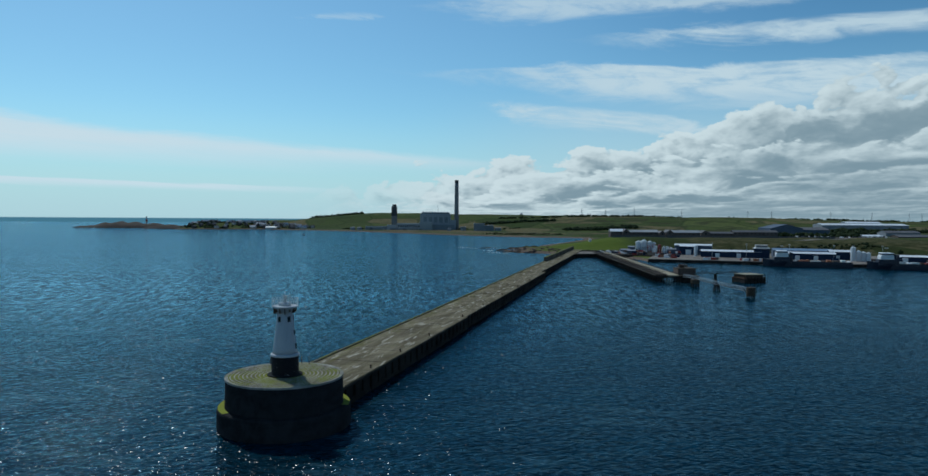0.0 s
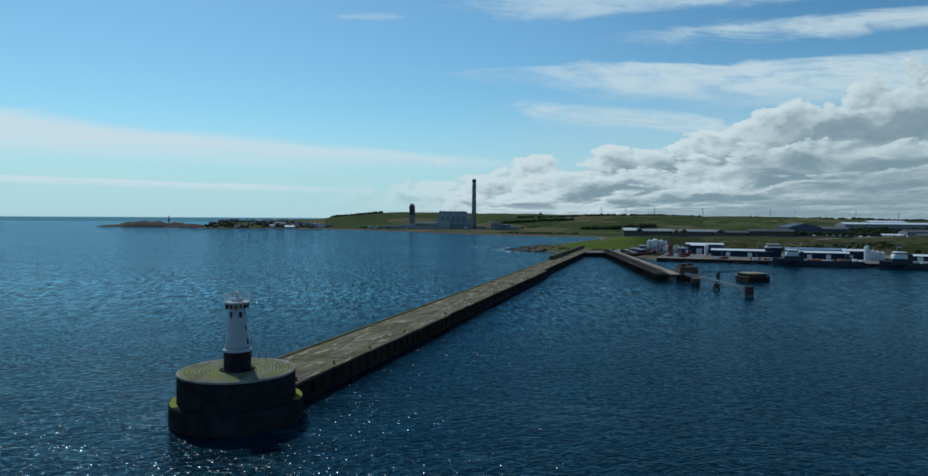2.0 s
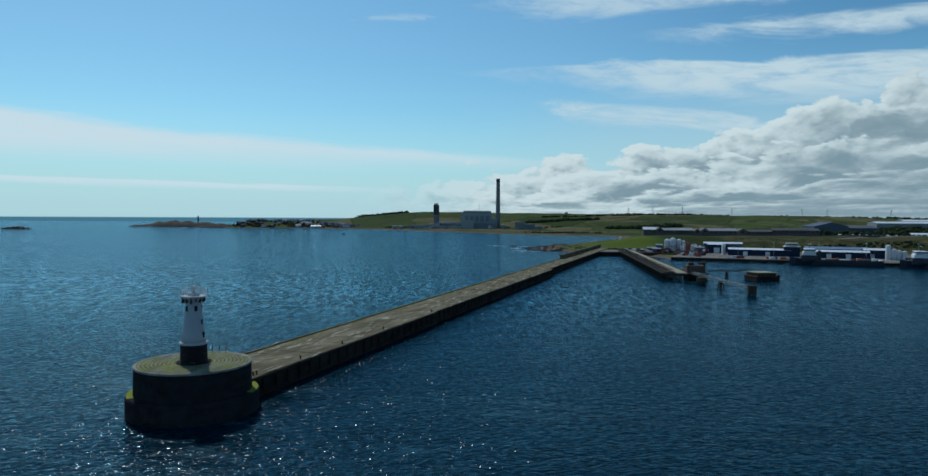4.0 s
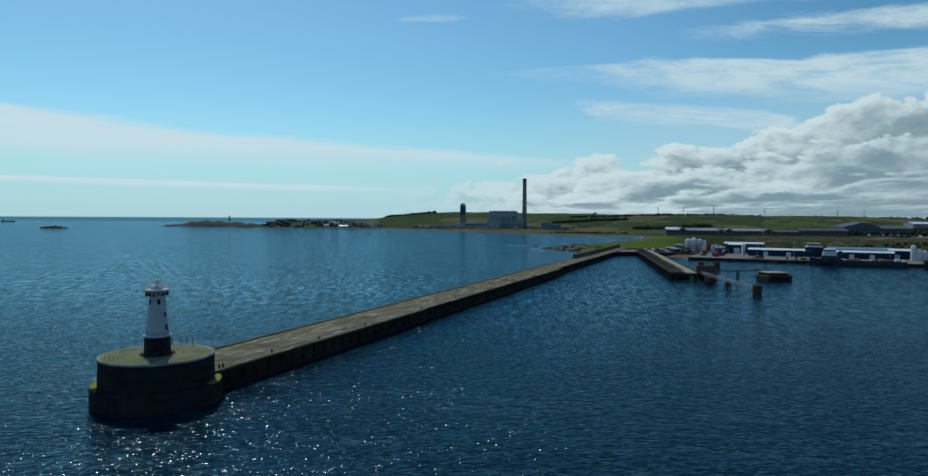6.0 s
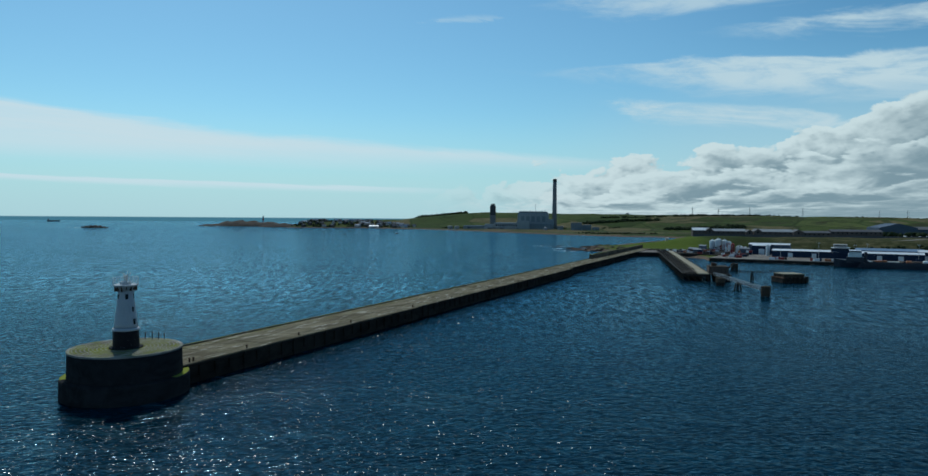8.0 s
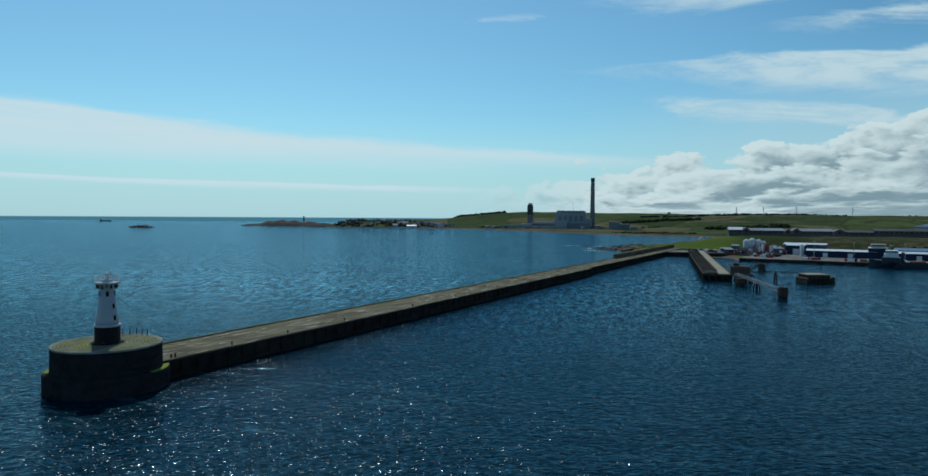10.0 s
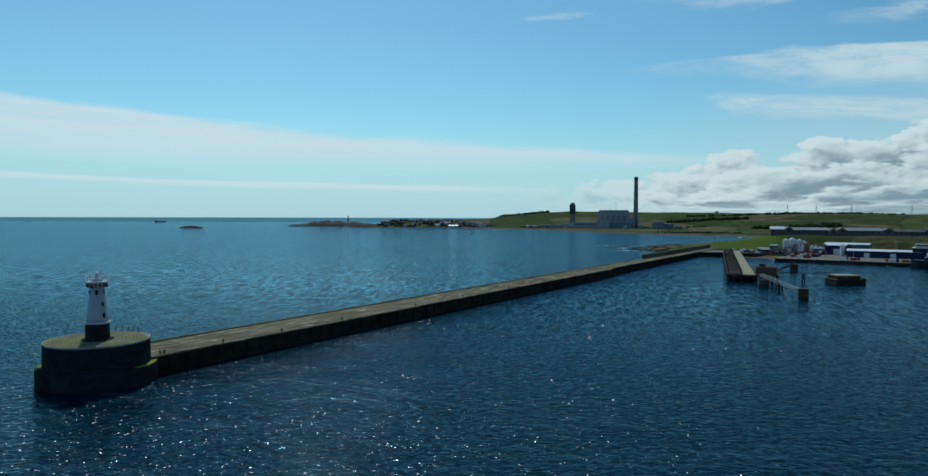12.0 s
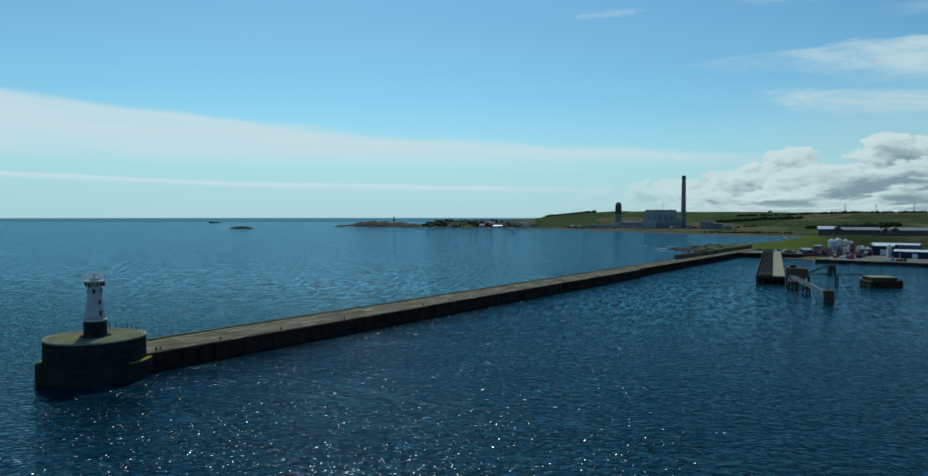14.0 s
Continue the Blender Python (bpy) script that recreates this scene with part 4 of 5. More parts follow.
shed("low quayside shed with a pale roof", 256, 332, 57, 82, 9.0, 11.8, BLUE_CLAD, ROOF_WHITE, "x", ((270, 276, 5), (300, 306, 5)))
annex = thing("roof_office", "white flat-roofed upper storey on the quay office", "building", QM)
part("wall", boxes((117, 131, 80, 94, 16.6, 20.0)), HARL, annex)
part("window_band", boxes((118, 130, 79.9, 80.1, 17.8, 19.1)), GLASS, annex)


def silo(label, u, v, r, h, base=QZ, mat=None, m=None, group="white silos"):
    ob = thing("silo", label, "tank", (m or QM) @ pose(u, v, base), group)
    part("shell", lathe([(r, 0), (r, h - 0.3), (r * 0.95, h)], 24), mat or TANK_WHITE, ob)
    part("cone_top", lathe([(r * 0.97, h), (r * 0.3, h + r * 0.28), (r * 0.3, h + r * 0.5)], 24), mat or TANK_WHITE, ob)
    part("ladder", beams([((0.3, -r - 0.2, 0.5), (0.3, -r - 0.2, h + 0.8)), ((-0.3, -r - 0.2, 0.5), (-0.3, -r - 0.2, h + 0.8))], 0.1), STEEL, ob)
    for z in np.arange(h * 0.25, h, h * 0.25):
        part("hoop", lathe([(r + 0.01, z), (r + 0.09, z + 0.05), (r + 0.09, z + 0.2), (r + 0.01, z + 0.25)], 24, cap=False), mat or TANK_WHITE, ob)
    return ob


for u, v, r, h in ((-36.5, 201, 4.0, 13.6), (-28.2, 199, 4.2, 15.2), (-20.0, 201, 3.7, 13.9), (-31.5, 207.5, 3.2, 14.4), (-14.0, 202, 2.4, 12.4)):
    silo("tall white steel storage silo on the quay", u, v, r, h)
for u, v, r, h in ((2, 162, 2.0, 7.5), (7, 162, 2.0, 8), (12, 163, 2.0, 7), (-8, 160, 1.6, 9), (-11, 154, 1.5, 6.5)):
    silo("small white mud tank behind the quay", u, v, r, h)
silo("slim red storage tank on the quay", -3.5, 160, 2.3, 11.0, QZ, RED, group="red tanks")
silo("tall white tank beside the blue warehouse", 46.5, 90, 2.4, 12.8)
for u, v, r, h in ((221, 60, 2.7, 16), (226.8, 61, 2.7, 11.6), (232, 62, 2.7, 10.2), (237.2, 62, 2.5, 9.6)):
    silo("tall white bulk tank behind the supply ship", u, v, r, h)


def process_frame(label, u, v, w, h, mat):
    """An open steel tower of a mud plant."""
    ob = thing("process_frame", label, "steel frame", QM @ pose(u, v, QZ if u > -6 else 4.4), "process frames")
    for x in (-w / 2, w / 2):
        for y in (-w / 2, w / 2):
            part("column", beams([((x, y, 0), (x, y, h))], 0.4), mat, ob)
    for z in np.arange(h / 3, h + 0.1, h / 3):
        part("floor", boxes((-w / 2 - 0.3, w / 2 + 0.3, -w / 2 - 0.3, w / 2 + 0.3, z - 0.25, z)), mat, ob)
    part("brace", beams([((-w / 2, -w / 2, 0), (w / 2, -w / 2, h / 3)), ((w / 2, -w / 2, h / 3), (-w / 2, -w / 2, 2 * h / 3)), ((-w / 2, -w / 2, 2 * h / 3), (w / 2, -w / 2, h))], 0.25), mat, ob)
    return ob


for u, v, w, h, mat, tone in ((-19, 176, 4.5, 8.5, RED, "dark red"), (-12, 178, 4, 10.5, RED, "dark red"), (-26, 180, 5, 6.5, BROWN, "brown"), (3, 172, 4, 9.0, STEEL, "grey"), (9, 174, 4.5, 7.0, RED, "dark red"), (-34, 176, 6, 5.0, SLATE, "slate-blue")):
    process_frame(tone + " open steel frame of the mud plant beside the silos", u, v, w, h, mat)


# ---- supply ships ----
def supply_ship(label, m, length, beam_w, bow=1, lower=None):
    """An offshore supply ship: bridge forward, long low cargo deck aft."""
    ob = thing("supply_ship", label, "ship", m, "supply ships")
    n, bm, rows = 24, bmesh.new(), []
    for i in range(n + 1):
        s = i / n
        w = beam_w / 2 * min(1.0, (max(0.02, 1 - ((s - 0.72) / 0.28) ** 2.2) if s > 0.72 else 1.0) * min(1.0, 0.86 + s * 2))
        top = 4.2 + (4.2 * ((s - 0.66) / 0.34) ** 0.6 if s > 0.66 else 0.0)
        x = length * (s - 0.5) * bow
        flare = 0.72 if s > 0.72 else 0.96
        rows.append([bm.verts.new((x - bow * (0 if s < 0.95 else 1.5), y, z)) for y, z in ((-w, top), (-w * flare, 0.4), (-w * flare * 0.9, -2), (w * flare * 0.9, -2), (w * flare, 0.4), (w, top))])
    for a, b in zip(rows, rows[1:]):
        for i in range(5):
            bm.faces.new((a[i], a[i + 1], b[i + 1], b[i]))
        bm.faces.new((a[5], a[0], b[0], b[5]))
    bm.faces.new(rows[0]), bm.faces.new(rows[-1])
    part("hull", bm, HULL, ob, "dark navy steel hull")
    hx = bow * length * 0.27
    w = beam_w / 2
    part("deckhouse", boxes((hx - 8, hx + 8, -w * 0.9, w * 0.9, 4, 10.5), edge=0.3), lower or HULL, ob)
    part("superstructure", boxes((hx - 6.5, hx + 6.0, -w * 0.82, w * 0.82, 10.5, 14.0), edge=0.3), SHIP_WHITE, ob)
    bridge = part("bridge", boxes((hx - 5.5, hx + 5.5, -w * 0.95, w * 0.95, 14.0, 17.4), edge=0.4), SHIP_WHITE, ob, "white wheelhouse")
    part("bridge_windows", boxes((hx - 5.56, hx + 5.56, -w * 0.955, w * 0.955, 15.4, 16.7)), GLASS, bridge)
    part("mast", beams([((hx, 0, 17.4), (hx, 0, 25)), ((hx, -3, 21), (hx, 3, 21)), ((hx, -2, 23), (hx, 2, 23))], 0.45), RUST, ob)
    part("radar", boxes((hx - 1.6, hx + 1.6, -0.2, 0.2, 22.0, 22.5)), SHIP_WHITE, ob)
    for y in (-w * 0.6, w * 0.6):
        part("funnel", boxes((hx - bow * 9.5 - 1.3, hx - bow * 9.5 + 1.3, y - 1.0, y + 1.0, 4, 15.5), edge=0.3), HULL, ob)
    for y in (-w + 0.3, w - 0.3):
        part("cargo_rail", boxes((-length * 0.49, hx - 10 if bow > 0 else length * 0.49, y - 0.25, y + 0.25, 4.2, 6.4)) if bow > 0 else boxes((hx + 10, length * 0.49, y - 0.25, y + 0.25, 4.2, 6.4)), HULL, ob)
    rs = random.Random(int(length))
    x = -length * 0.46 if bow > 0 else hx + 12
    while x < (hx - 14 if bow > 0 else length * 0.46):
        ln, ht = rs.uniform(2.5, 7), rs.uniform(1.2, 3.2)
        part("deck_cargo", boxes((x, x + ln, -w * rs.uniform(0.3, 0.8), w * rs.uniform(0.2, 0.7), 4.2, 5.2 + ht), edge=0.1), rs.choice((RUST, RED, BROWN, ORANGE, SHIP_WHITE, STEEL)), ob)
        x += ln + rs.uniform(0.4, 2.5)
    return ob


supply_ship("dark-hulled offshore supply ship with a white bridge, moored at the quay", QM @ pose(163, -11, 0), 90, 18, -1, HULL)
supply_ship("large dark supply ship with a white superstructure, moored at the quay", QM @ pose(262, -13, 0), 84, 19, -1)

# ---- power station ----
def set_back(ob, k):
    """Move a far thing out along the line of sight from over the harbour mouth, k times as far and as large."""
    c = Matrix.Translation((110, -170, 49.5))
    ob.matrix_basis = c @ Matrix.Scale(k, 4) @ c.inverted() @ ob.matrix_basis
    return ob


PZ = 3.5
station = thing("power_station", "grey power station hall with lower annexes", "power station", pose(2.8, 2320, PZ))
station.scale = (0.961, 0.961, 0.961)
part("boiler_house", boxes((-117, -4, 0, 60, -4, 62), edge=0.5), STATION, station)
part("boiler_house_top", boxes((-112, -8, 4, 56, 62, 68), edge=0.5), STATION_DARK, station)
part("turbine_hall", boxes((-205, -117.1, 5, 55, -4, 26), edge=0.4), STATION, station)
part("front_annex", boxes((-112, 8, -22, -0.1, -4, 22), edge=0.4), STATION_DARK, station)
part("low_annex", boxes((-320, -240, -8, 26, -4, 14), edge=0.4), STATION_DARK, station)
part("low_annex", boxes((-240, -208, -2, 30, -4, 20), edge=0.4), STATION, station)
part("side_annex", boxes((-4, 16, 8, 50, -4, 40), edge=0.4), STATION, station)
for i in range(12):
    part("wall_rib", boxes((-114 + i * 9.6, -113 + i * 9.6, -0.7, -0.05, 22, 61)), STATION_DARK, station)
for i in range(5):
    part("louvre_panel", boxes((-104 + i * 19.6, -92 + i * 19.6, -0.5, -0.06, 30, 50)), STATION_DARK, station)
for i in range(10):
    part("window", boxes((-200 + i * 8.4, -195 + i * 8.4, 4.7, 5.0, 12, 20)), GLASS, station)
part("aerial", beams([((-52, 20, 68), (-52, 20, 96))], 1.0), STEEL, station)
rs_ = random.Random(12)
for i in range(14):
    x0, w_, y0 = -318 + i * 15.5, rs_.uniform(7, 18), rs_.uniform(-46, -24)
    part("outbuilding", boxes((x0, x0 + w_, y0, y0 + 14, -4, rs_.uniform(5, 13)), edge=0.3), rs_.choice((STATION, STATION_DARK, GREY_CLAD, SLATE)), station)
for i in range(9):
    x0 = -108 + i * 11.2
    part("roof_vent", boxes((x0, x0 + rs_.uniform(3, 7), 14, 22, 68, 68 + rs_.uniform(1.5, 4.0)), edge=0.2), STATION, station)
part("coal_conveyor", beams([((-118, -6, 20), (-200, -30, 4))], 4.0), STATION_DARK, station)
part("lower_block", boxes((-117.5, -70, -34, -22.2, -4, 33), edge=0.4), STATION, station, "pale clad block below the hall")
stack = thing("chimney", "tall tapering concrete power station chimney", "chimney", pose(20.6, 2340, PZ + 5.0))
part("shaft", lathe([(9.6, -9), (8.6, 20), (7.6, 80), (6.8, 150), (6.6, 166)], 40), CHIMNEY, stack, smooth=True)
part("sooted_top", lathe([(6.85, 166), (6.85, 177), (6.2, 177.5), (6.0, 175)], 40, cap=False), SOOT, stack)
part("platform_ring", lathe([(7.6, 120), (8.3, 120.4), (8.3, 121), (7.5, 121.4)], 40, cap=False), CHIMNEY, stack)
twin = thing("chimney", "short dark twin-flue exhaust stack", "chimney", pose(-204, 2355, PZ + 3.0))
part("windshield", boxes((-9.5, 9.5, -9.5, 9.5, -8, 72), edge=2.0), CHIMNEY, twin)
part("flue_casing", boxes((-9.8, 9.8, -9.8, 9.8, 46, 84), edge=2.4), SOOT, twin)
for x in (-5, 0, 5):
    part("flue", lathe([(2.3, 84), (2.3, 90), (1.9, 90.2)], 16, x, 0), SOOT, twin)
set_back(station, 1.052), set_back(stack, 1.058), set_back(twin, 1.085)
for u0, u1, h in ((80, 118, 36), (112, 152, 26), (30, 52, 18), (156, 180, 14)):
    b = thing("station_shed", "grey flat-roofed building beside the power station", "building", pose(0, 2370 - h, ground_z((u0 + u1) / 2, 2350)), "power station sheds")
    part("wall", boxes((u0, u1, 0, 30, -6, h * 0.72), edge=0.3), STATION_DARK, b)
    part("roof", boxes((u0 - 0.5, u1 + 0.5, -0.5, 30.5, h * 0.72, h * 0.72 + 1.0)), GREY_CLAD, b)
    part("door", boxes((u0 + 4, u0 + 10, -0.3, 0.1, -6, 6)), STATION, b)
for x, y, r_, h in ((-330, 2320, 9, 10), (-356, 2326, 9, 10), (-8, 2288, 7, 9)):
    t_ = thing("storage_tank", "pale cylindrical storage tank beside the power station", "tank", pose(x, y, ground_z(x, y)), "station tanks")
    part("shell", lathe([(r_, -3), (r_, h), (r_ * 0.3, h + 1.2)], 24), GREY_CLAD, t_)

# ---- far lighthouse and village ----
far_light = thing("far_lighthouse", "tall white lighthouse with a dark band on a rocky island", "lighthouse", pose(-1278, 2722, 10))
part("lower_shaft", lathe([(4.6, -4), (3.9, 14)], 24), TANK_WHITE, far_light)
part("dark_band", lathe([(3.92, 14), (3.6, 24)], 24), RED, far_light)
part("upper_shaft", lathe([(3.55, 24), (3.3, 30), (4.2, 30.6), (4.2, 31.4)], 24), TANK_WHITE, far_light)
part("lantern", lathe([(2.2, 31.4), (2.2, 34), (0.3, 36.5)], 16), SOOT, far_light)
rnd = random.Random(17)


def cottage(wall, roof, label, w, d, h):
    ob = thing("cottage", label, "house", pose(0, 0, -50), "village houses")
    part("wall", gable_wall(-w / 2, w / 2, -d / 2, d / 2, -3, h, h + d * 0.42), wall, ob)
    part("roof", gable(-w / 2, w / 2, -d / 2, d / 2, h, h + d * 0.45), roof, ob)
    for s in (-1, 1):
        part("chimney_stack", boxes((s * (w / 2 - 1) - 0.6, s * (w / 2 - 1) + 0.6, -0.7, 0.7, h + d * 0.3, h + d * 0.45 + 1.6)), wall, ob)
    return ob


kinds = [cottage(HARL, ROOF_SLATE, "pale harled cottage with a slate roof", 15, 9, 5),
         cottage(STONE, ROOF_SLATE, "granite house with a slate roof", 17, 10, 6.5),
         cottage(HARL, ROOF_BLUE, "long pale house with a grey roof", 26, 11, 6)]
spots = []
for k in range(90):
    x = rnd.uniform(-1010, -560)
    y = rnd.uniform(2440, 2660) + (x + 700) * 0.02
    if ground_z(x, y) > 3:
        spots.append((x, y))
for k, (x, y) in enumerate(spots):
    m = pose(x, y, ground_z(x, y), 0, 0, rnd.choice((0, 20, 75, 90, -15)))
    if k < 3:
        kinds[k].matrix_basis = m
    else:
        copy_thing(kinds[rnd.choice((0, 0, 1, 1, 2))], m)
for x, y, w in ((-1215, 2660, 1), (-1190, 2650, 0), (-1330, 2660, 1)):
    copy_thing(kinds[w], pose(x, y, 6.5, 0, 0, 10))
harbour_shed = thing("fish_shed", "long pale low shed by the village shore", "warehouse", pose(-690, 2475, ground_z(-690, 2475)))
part("wall", boxes((-20, 20, -8, 8, -3, 6)), HARL, harbour_shed)
part("roof", gable(-20, 20, -8, 8, 6, 9), ROOF_WHITE, harbour_shed)

# ---- old prison rows on the bank, sheds behind ----
BZ = 17.5
wall_run = thing("perimeter_wall", "long grey perimeter wall along the top of the bank", "wall", pose(0, 1010, 0), kind="structure")
for i in range(21):
    x = 300 + i * 18.0
    part("wall_panel", boxes((x, x + 17.6, 0, 0.8, ground_z(x + 9, 1010) - 2, 23.0)), FENCE_GREY, wall_run)


set_back(wall_run, 1.035)


def prison_row(label, x0, x1, y, z1, z2, roof, depth=18):
    ob = thing("prison_block", label, "building", pose(0, y, 0), "prison blocks")
    part("wall", gable_wall(x0, x1, 0, depth, BZ - 3, z1, z2 - 0.3), STONE, ob)
    part("roof", gable(x0, x1, 0, depth, z1, z2, over=0.5, thick=0.4), roof, ob)
    k = int((x1 - x0) / 7)
    for i in range(k):
        x = x0 + (i + 0.5) * (x1 - x0) / k
        part("window", boxes((x - 0.9, x + 0.9, -0.08, 0.1, z1 - 3.4, z1 - 1.4)), GLASS, ob)
    return set_back(ob, 1.04)


def gable_end(label, x0, x1, y, z1, z2):
    ob = thing("gable_block", label, "building", pose(0, y, 0), "prison gables")
    part("wall", gable_wall(x0, x1, 0, 26, BZ - 3, z1, z2 - 0.3, "y"), STONE, ob)
    part("roof", gable(x0, x1, 0, 26, z1, z2, "y", 0.4, 0.4), ROOF_SLATE, ob)
    part("window", boxes(((x0 + x1) / 2 - 1.2, (x0 + x1) / 2 + 1.2, -0.1, 0.1, z1 - 3, z1)), GLASS, ob)
    return set_back(ob, 1.04)


prison_row("long granite block with a pale roof", 304, 326, 1046, 29.0, 33.2, ROOF_WHITE)
prison_row("long granite block with a pale slate roof", 334, 388, 1048, 28.0, 31.8, ROOF_PALE)
prison_row("long granite block with a pale slate roof", 408, 462, 1048, 27.6, 31.6, ROOF_PALE)
prison_row("long granite block with a slate roof", 478, 520, 1048, 26.5, 29.6, ROOF_SLATE)
prison_row("long dark block with a slate roof", 522, 600, 1052, 29.0, 32.4, ROOF_SLATE)
gable_end("granite gable-ended block with a slate roof", 324, 336, 1040, 28.6, 33.4)
gable_end("granite gable-ended block with a slate roof", 388, 398, 1040, 27, 30.6)
gable_end("granite gable-ended block with a slate roof", 400, 412, 1040, 28, 32.4)
gable_end("granite gable-ended block with a slate roof", 461, 477, 1040, 27.4, 31.6)


def big_shed(label, x0, x1, y, depth, z0, z1, z2, wall, roof, along="x"):
    ob = thing("industrial_shed", label, "warehouse", pose(0, y, 0), "inland sheds")
    part("wall", gable_wall(x0, x1, 0, depth, z0, z1, z2 - 0.3, along), wall, ob)
    part("roof", gable(x0, x1, 0, depth, z1, z2, along, 0.5, 0.4), roof, ob)
    for i in range(3):
        x = x0 + (x1 - x0) * (0.2 + 0.3 * i)
        part("door", boxes((x - 3, x + 3, -0.15, 0.1, z0, z0 + 5.5)), GREY_CLAD, ob)
    return ob


big_shed("large slate-blue industrial shed with a pitched roof", 672, 738, 1250, 60, 12, 34, 42, SLATE, SLATE, "y")
big_shed("lower slate-blue shed beside the larger one", 738, 800, 1262, 50, 12, 31, 36, SLATE, ROOF_SLATE)
big_shed("grey shed with a pale roof", 795, 842, 1150, 24, 10, 21.5, 24, GREY_CLAD, ROOF_WHITE)
big_shed("very long low shed with a white roof", 1165, 1435, 2000, 60, 20, 36, 41, GREY_CLAD, ROOF_WHITE)
big_shed("long low shed with a white roof", 1285, 1400, 2080, 50, 20, 42, 47, GREY_CLAD, ROOF_WHITE)
big_shed("low grey shed with a slate roof", 860, 990, 1130, 30, 8, 21, 25, STONE, ROOF_SLATE)
big_shed("low grey shed with a pale roof", 890, 960, 1220, 30, 10, 27, 31, GREY_CLAD, ROOF_SLATE)

# ---- root of the breakwater: seawall, cross quay, boulders ----
seawall = thing("seawall", "high dark seawall along the seaward edge of the breakwater", "wall", BW, kind="structure")
s = 576.0
while s < BW_LEN + 10:
    part("wall_block", boxes((s, s + 11.7, HALF_SEA - 0.3, HALF_SEA + 2.8, BW_Z - 0.3, BW_Z + 4.4), edge=0.12), PARAPET, seawall)
    s += 11.8
root = thing("root_quay", "short concrete quay between breakwater and jetty", "quay", kind="structure")
part("wall", boxes((190, 262, 736, 742, -6, 4.6)), WALL, root)
part("coping", boxes((189.6, 262, 735.6, 742, 4.6, 5.3), edge=0.08), APRON, root)
part("apron", boxes((190, 262, 742, 800, 0, 5.1), edge=0.05), APRON, root)
yard = thing("yard", "dark gravel yard behind the quay", "yard", QM, kind="structure")
part("surface", boxes((-62, -6.1, 62, 212, 0, 4.4), edge=0.05), WALL, yard)
part("kerb", boxes((-62.4, -62.02, 62, 212, 0, 4.9)), APRON, yard)
rnd = random.Random(29)


def boulder(name, size, seed, mat):
    bm = bmesh.new()
    bmesh.ops.create_icosphere(bm, subdivisions=2, radius=size)
    for v in bm.verts:
        v.co *= 0.75 + 0.5 * noise.noise(v.co * (1.3 / size) + Vector((seed, 0, 0)))
        v.co.z *= 0.75
    return finish(name, bm, mat)


stones = [boulder("boulder", 1.0, k * 7.3, SKERRY if k % 2 else STONE) for k in range(5)]
for k in range(110):
    x, y = rnd.uniform(196, 262), rnd.uniform(806, 858)
    ob = new("boulder", stones[k % 5])
    sc = rnd.uniform(0.9, 2.3)
    ob.matrix_basis = Matrix.LocRotScale((x, y, max(ground_z(x, y), 2.0) + sc * 0.25), Euler((rnd.uniform(0, 6), rnd.uniform(0, 6), rnd.uniform(0, 6))), (sc, sc, sc))
    tagged(ob, "grey armour boulder heaped at the breakwater root", "boulder", "armour boulders")
for k in range(130):
    x, y = rnd.uniform(112, 190), rnd.uniform(842, 1045)
    z = ground_z(x, y)
    if -0.8 < z < 3.6:
        ob = new("shore_rock", stones[(k % 2) * 2 + 1])
        sc = rnd.uniform(1.2, 4.5)
        ob.matrix_basis = Matrix.LocRotScale((x, y, z), Euler((rnd.uniform(-0.3, 0.3), rnd.uniform(-0.3, 0.3), rnd.uniform(0, 6))), (sc * 1.6, sc, sc * 0.5))
        tagged(ob, "dark rock ledge of the shore", "rock", "shore rocks")

# surf round the skerries and along the point
foam_rows = [(95, 862, 26, 3.0, 0.3), (88, 922, 16, 4.0, 0.6), (66, 1000, 12, 2.0, 0.0), (92, 996, 14, 2.0, 0.1), (100, 846, 18, 2.2, 0.2), (46, 1008, 12, 1.6, 0.0), (-1600, 1972, 34, 5, 0.4), (-1535, 1970, 40, 4, 0.4), (-1650, 1972, 22, 4, 0.3), (-1430, 2560, 60, 6, 0.1), (-1180, 2440, 70, 5, 0.0)]
for k, (x, y, rx, ry, turn) in enumerate(foam_rows):
    bm = bmesh.new()
    for j in range(26):
        a, q = rnd.uniform(0, 6.28), math.sqrt(rnd.random())
        u, v = q * math.cos(a) * rx, q * math.sin(a) * ry
        rr = bmesh.ops.create_icosphere(bm, subdivisions=1, radius=1.0)["verts"]
        w = rnd.uniform(0.4, 1.0) * max(1.0, ry * 0.3)
        bmesh.ops.transform(bm, matrix=Matrix.Translation((u, v, 0.0)) @ Matrix.Diagonal((w * rnd.uniform(1.2, 3.2), w * 0.6, 0.14, 1)), verts=rr)
    solid("surf", bm, FOAM, "white surf breaking round the rocks", "surf", pose(x, y, 0, 0, 0, math.degrees(turn)), "surf patches", "stuff")

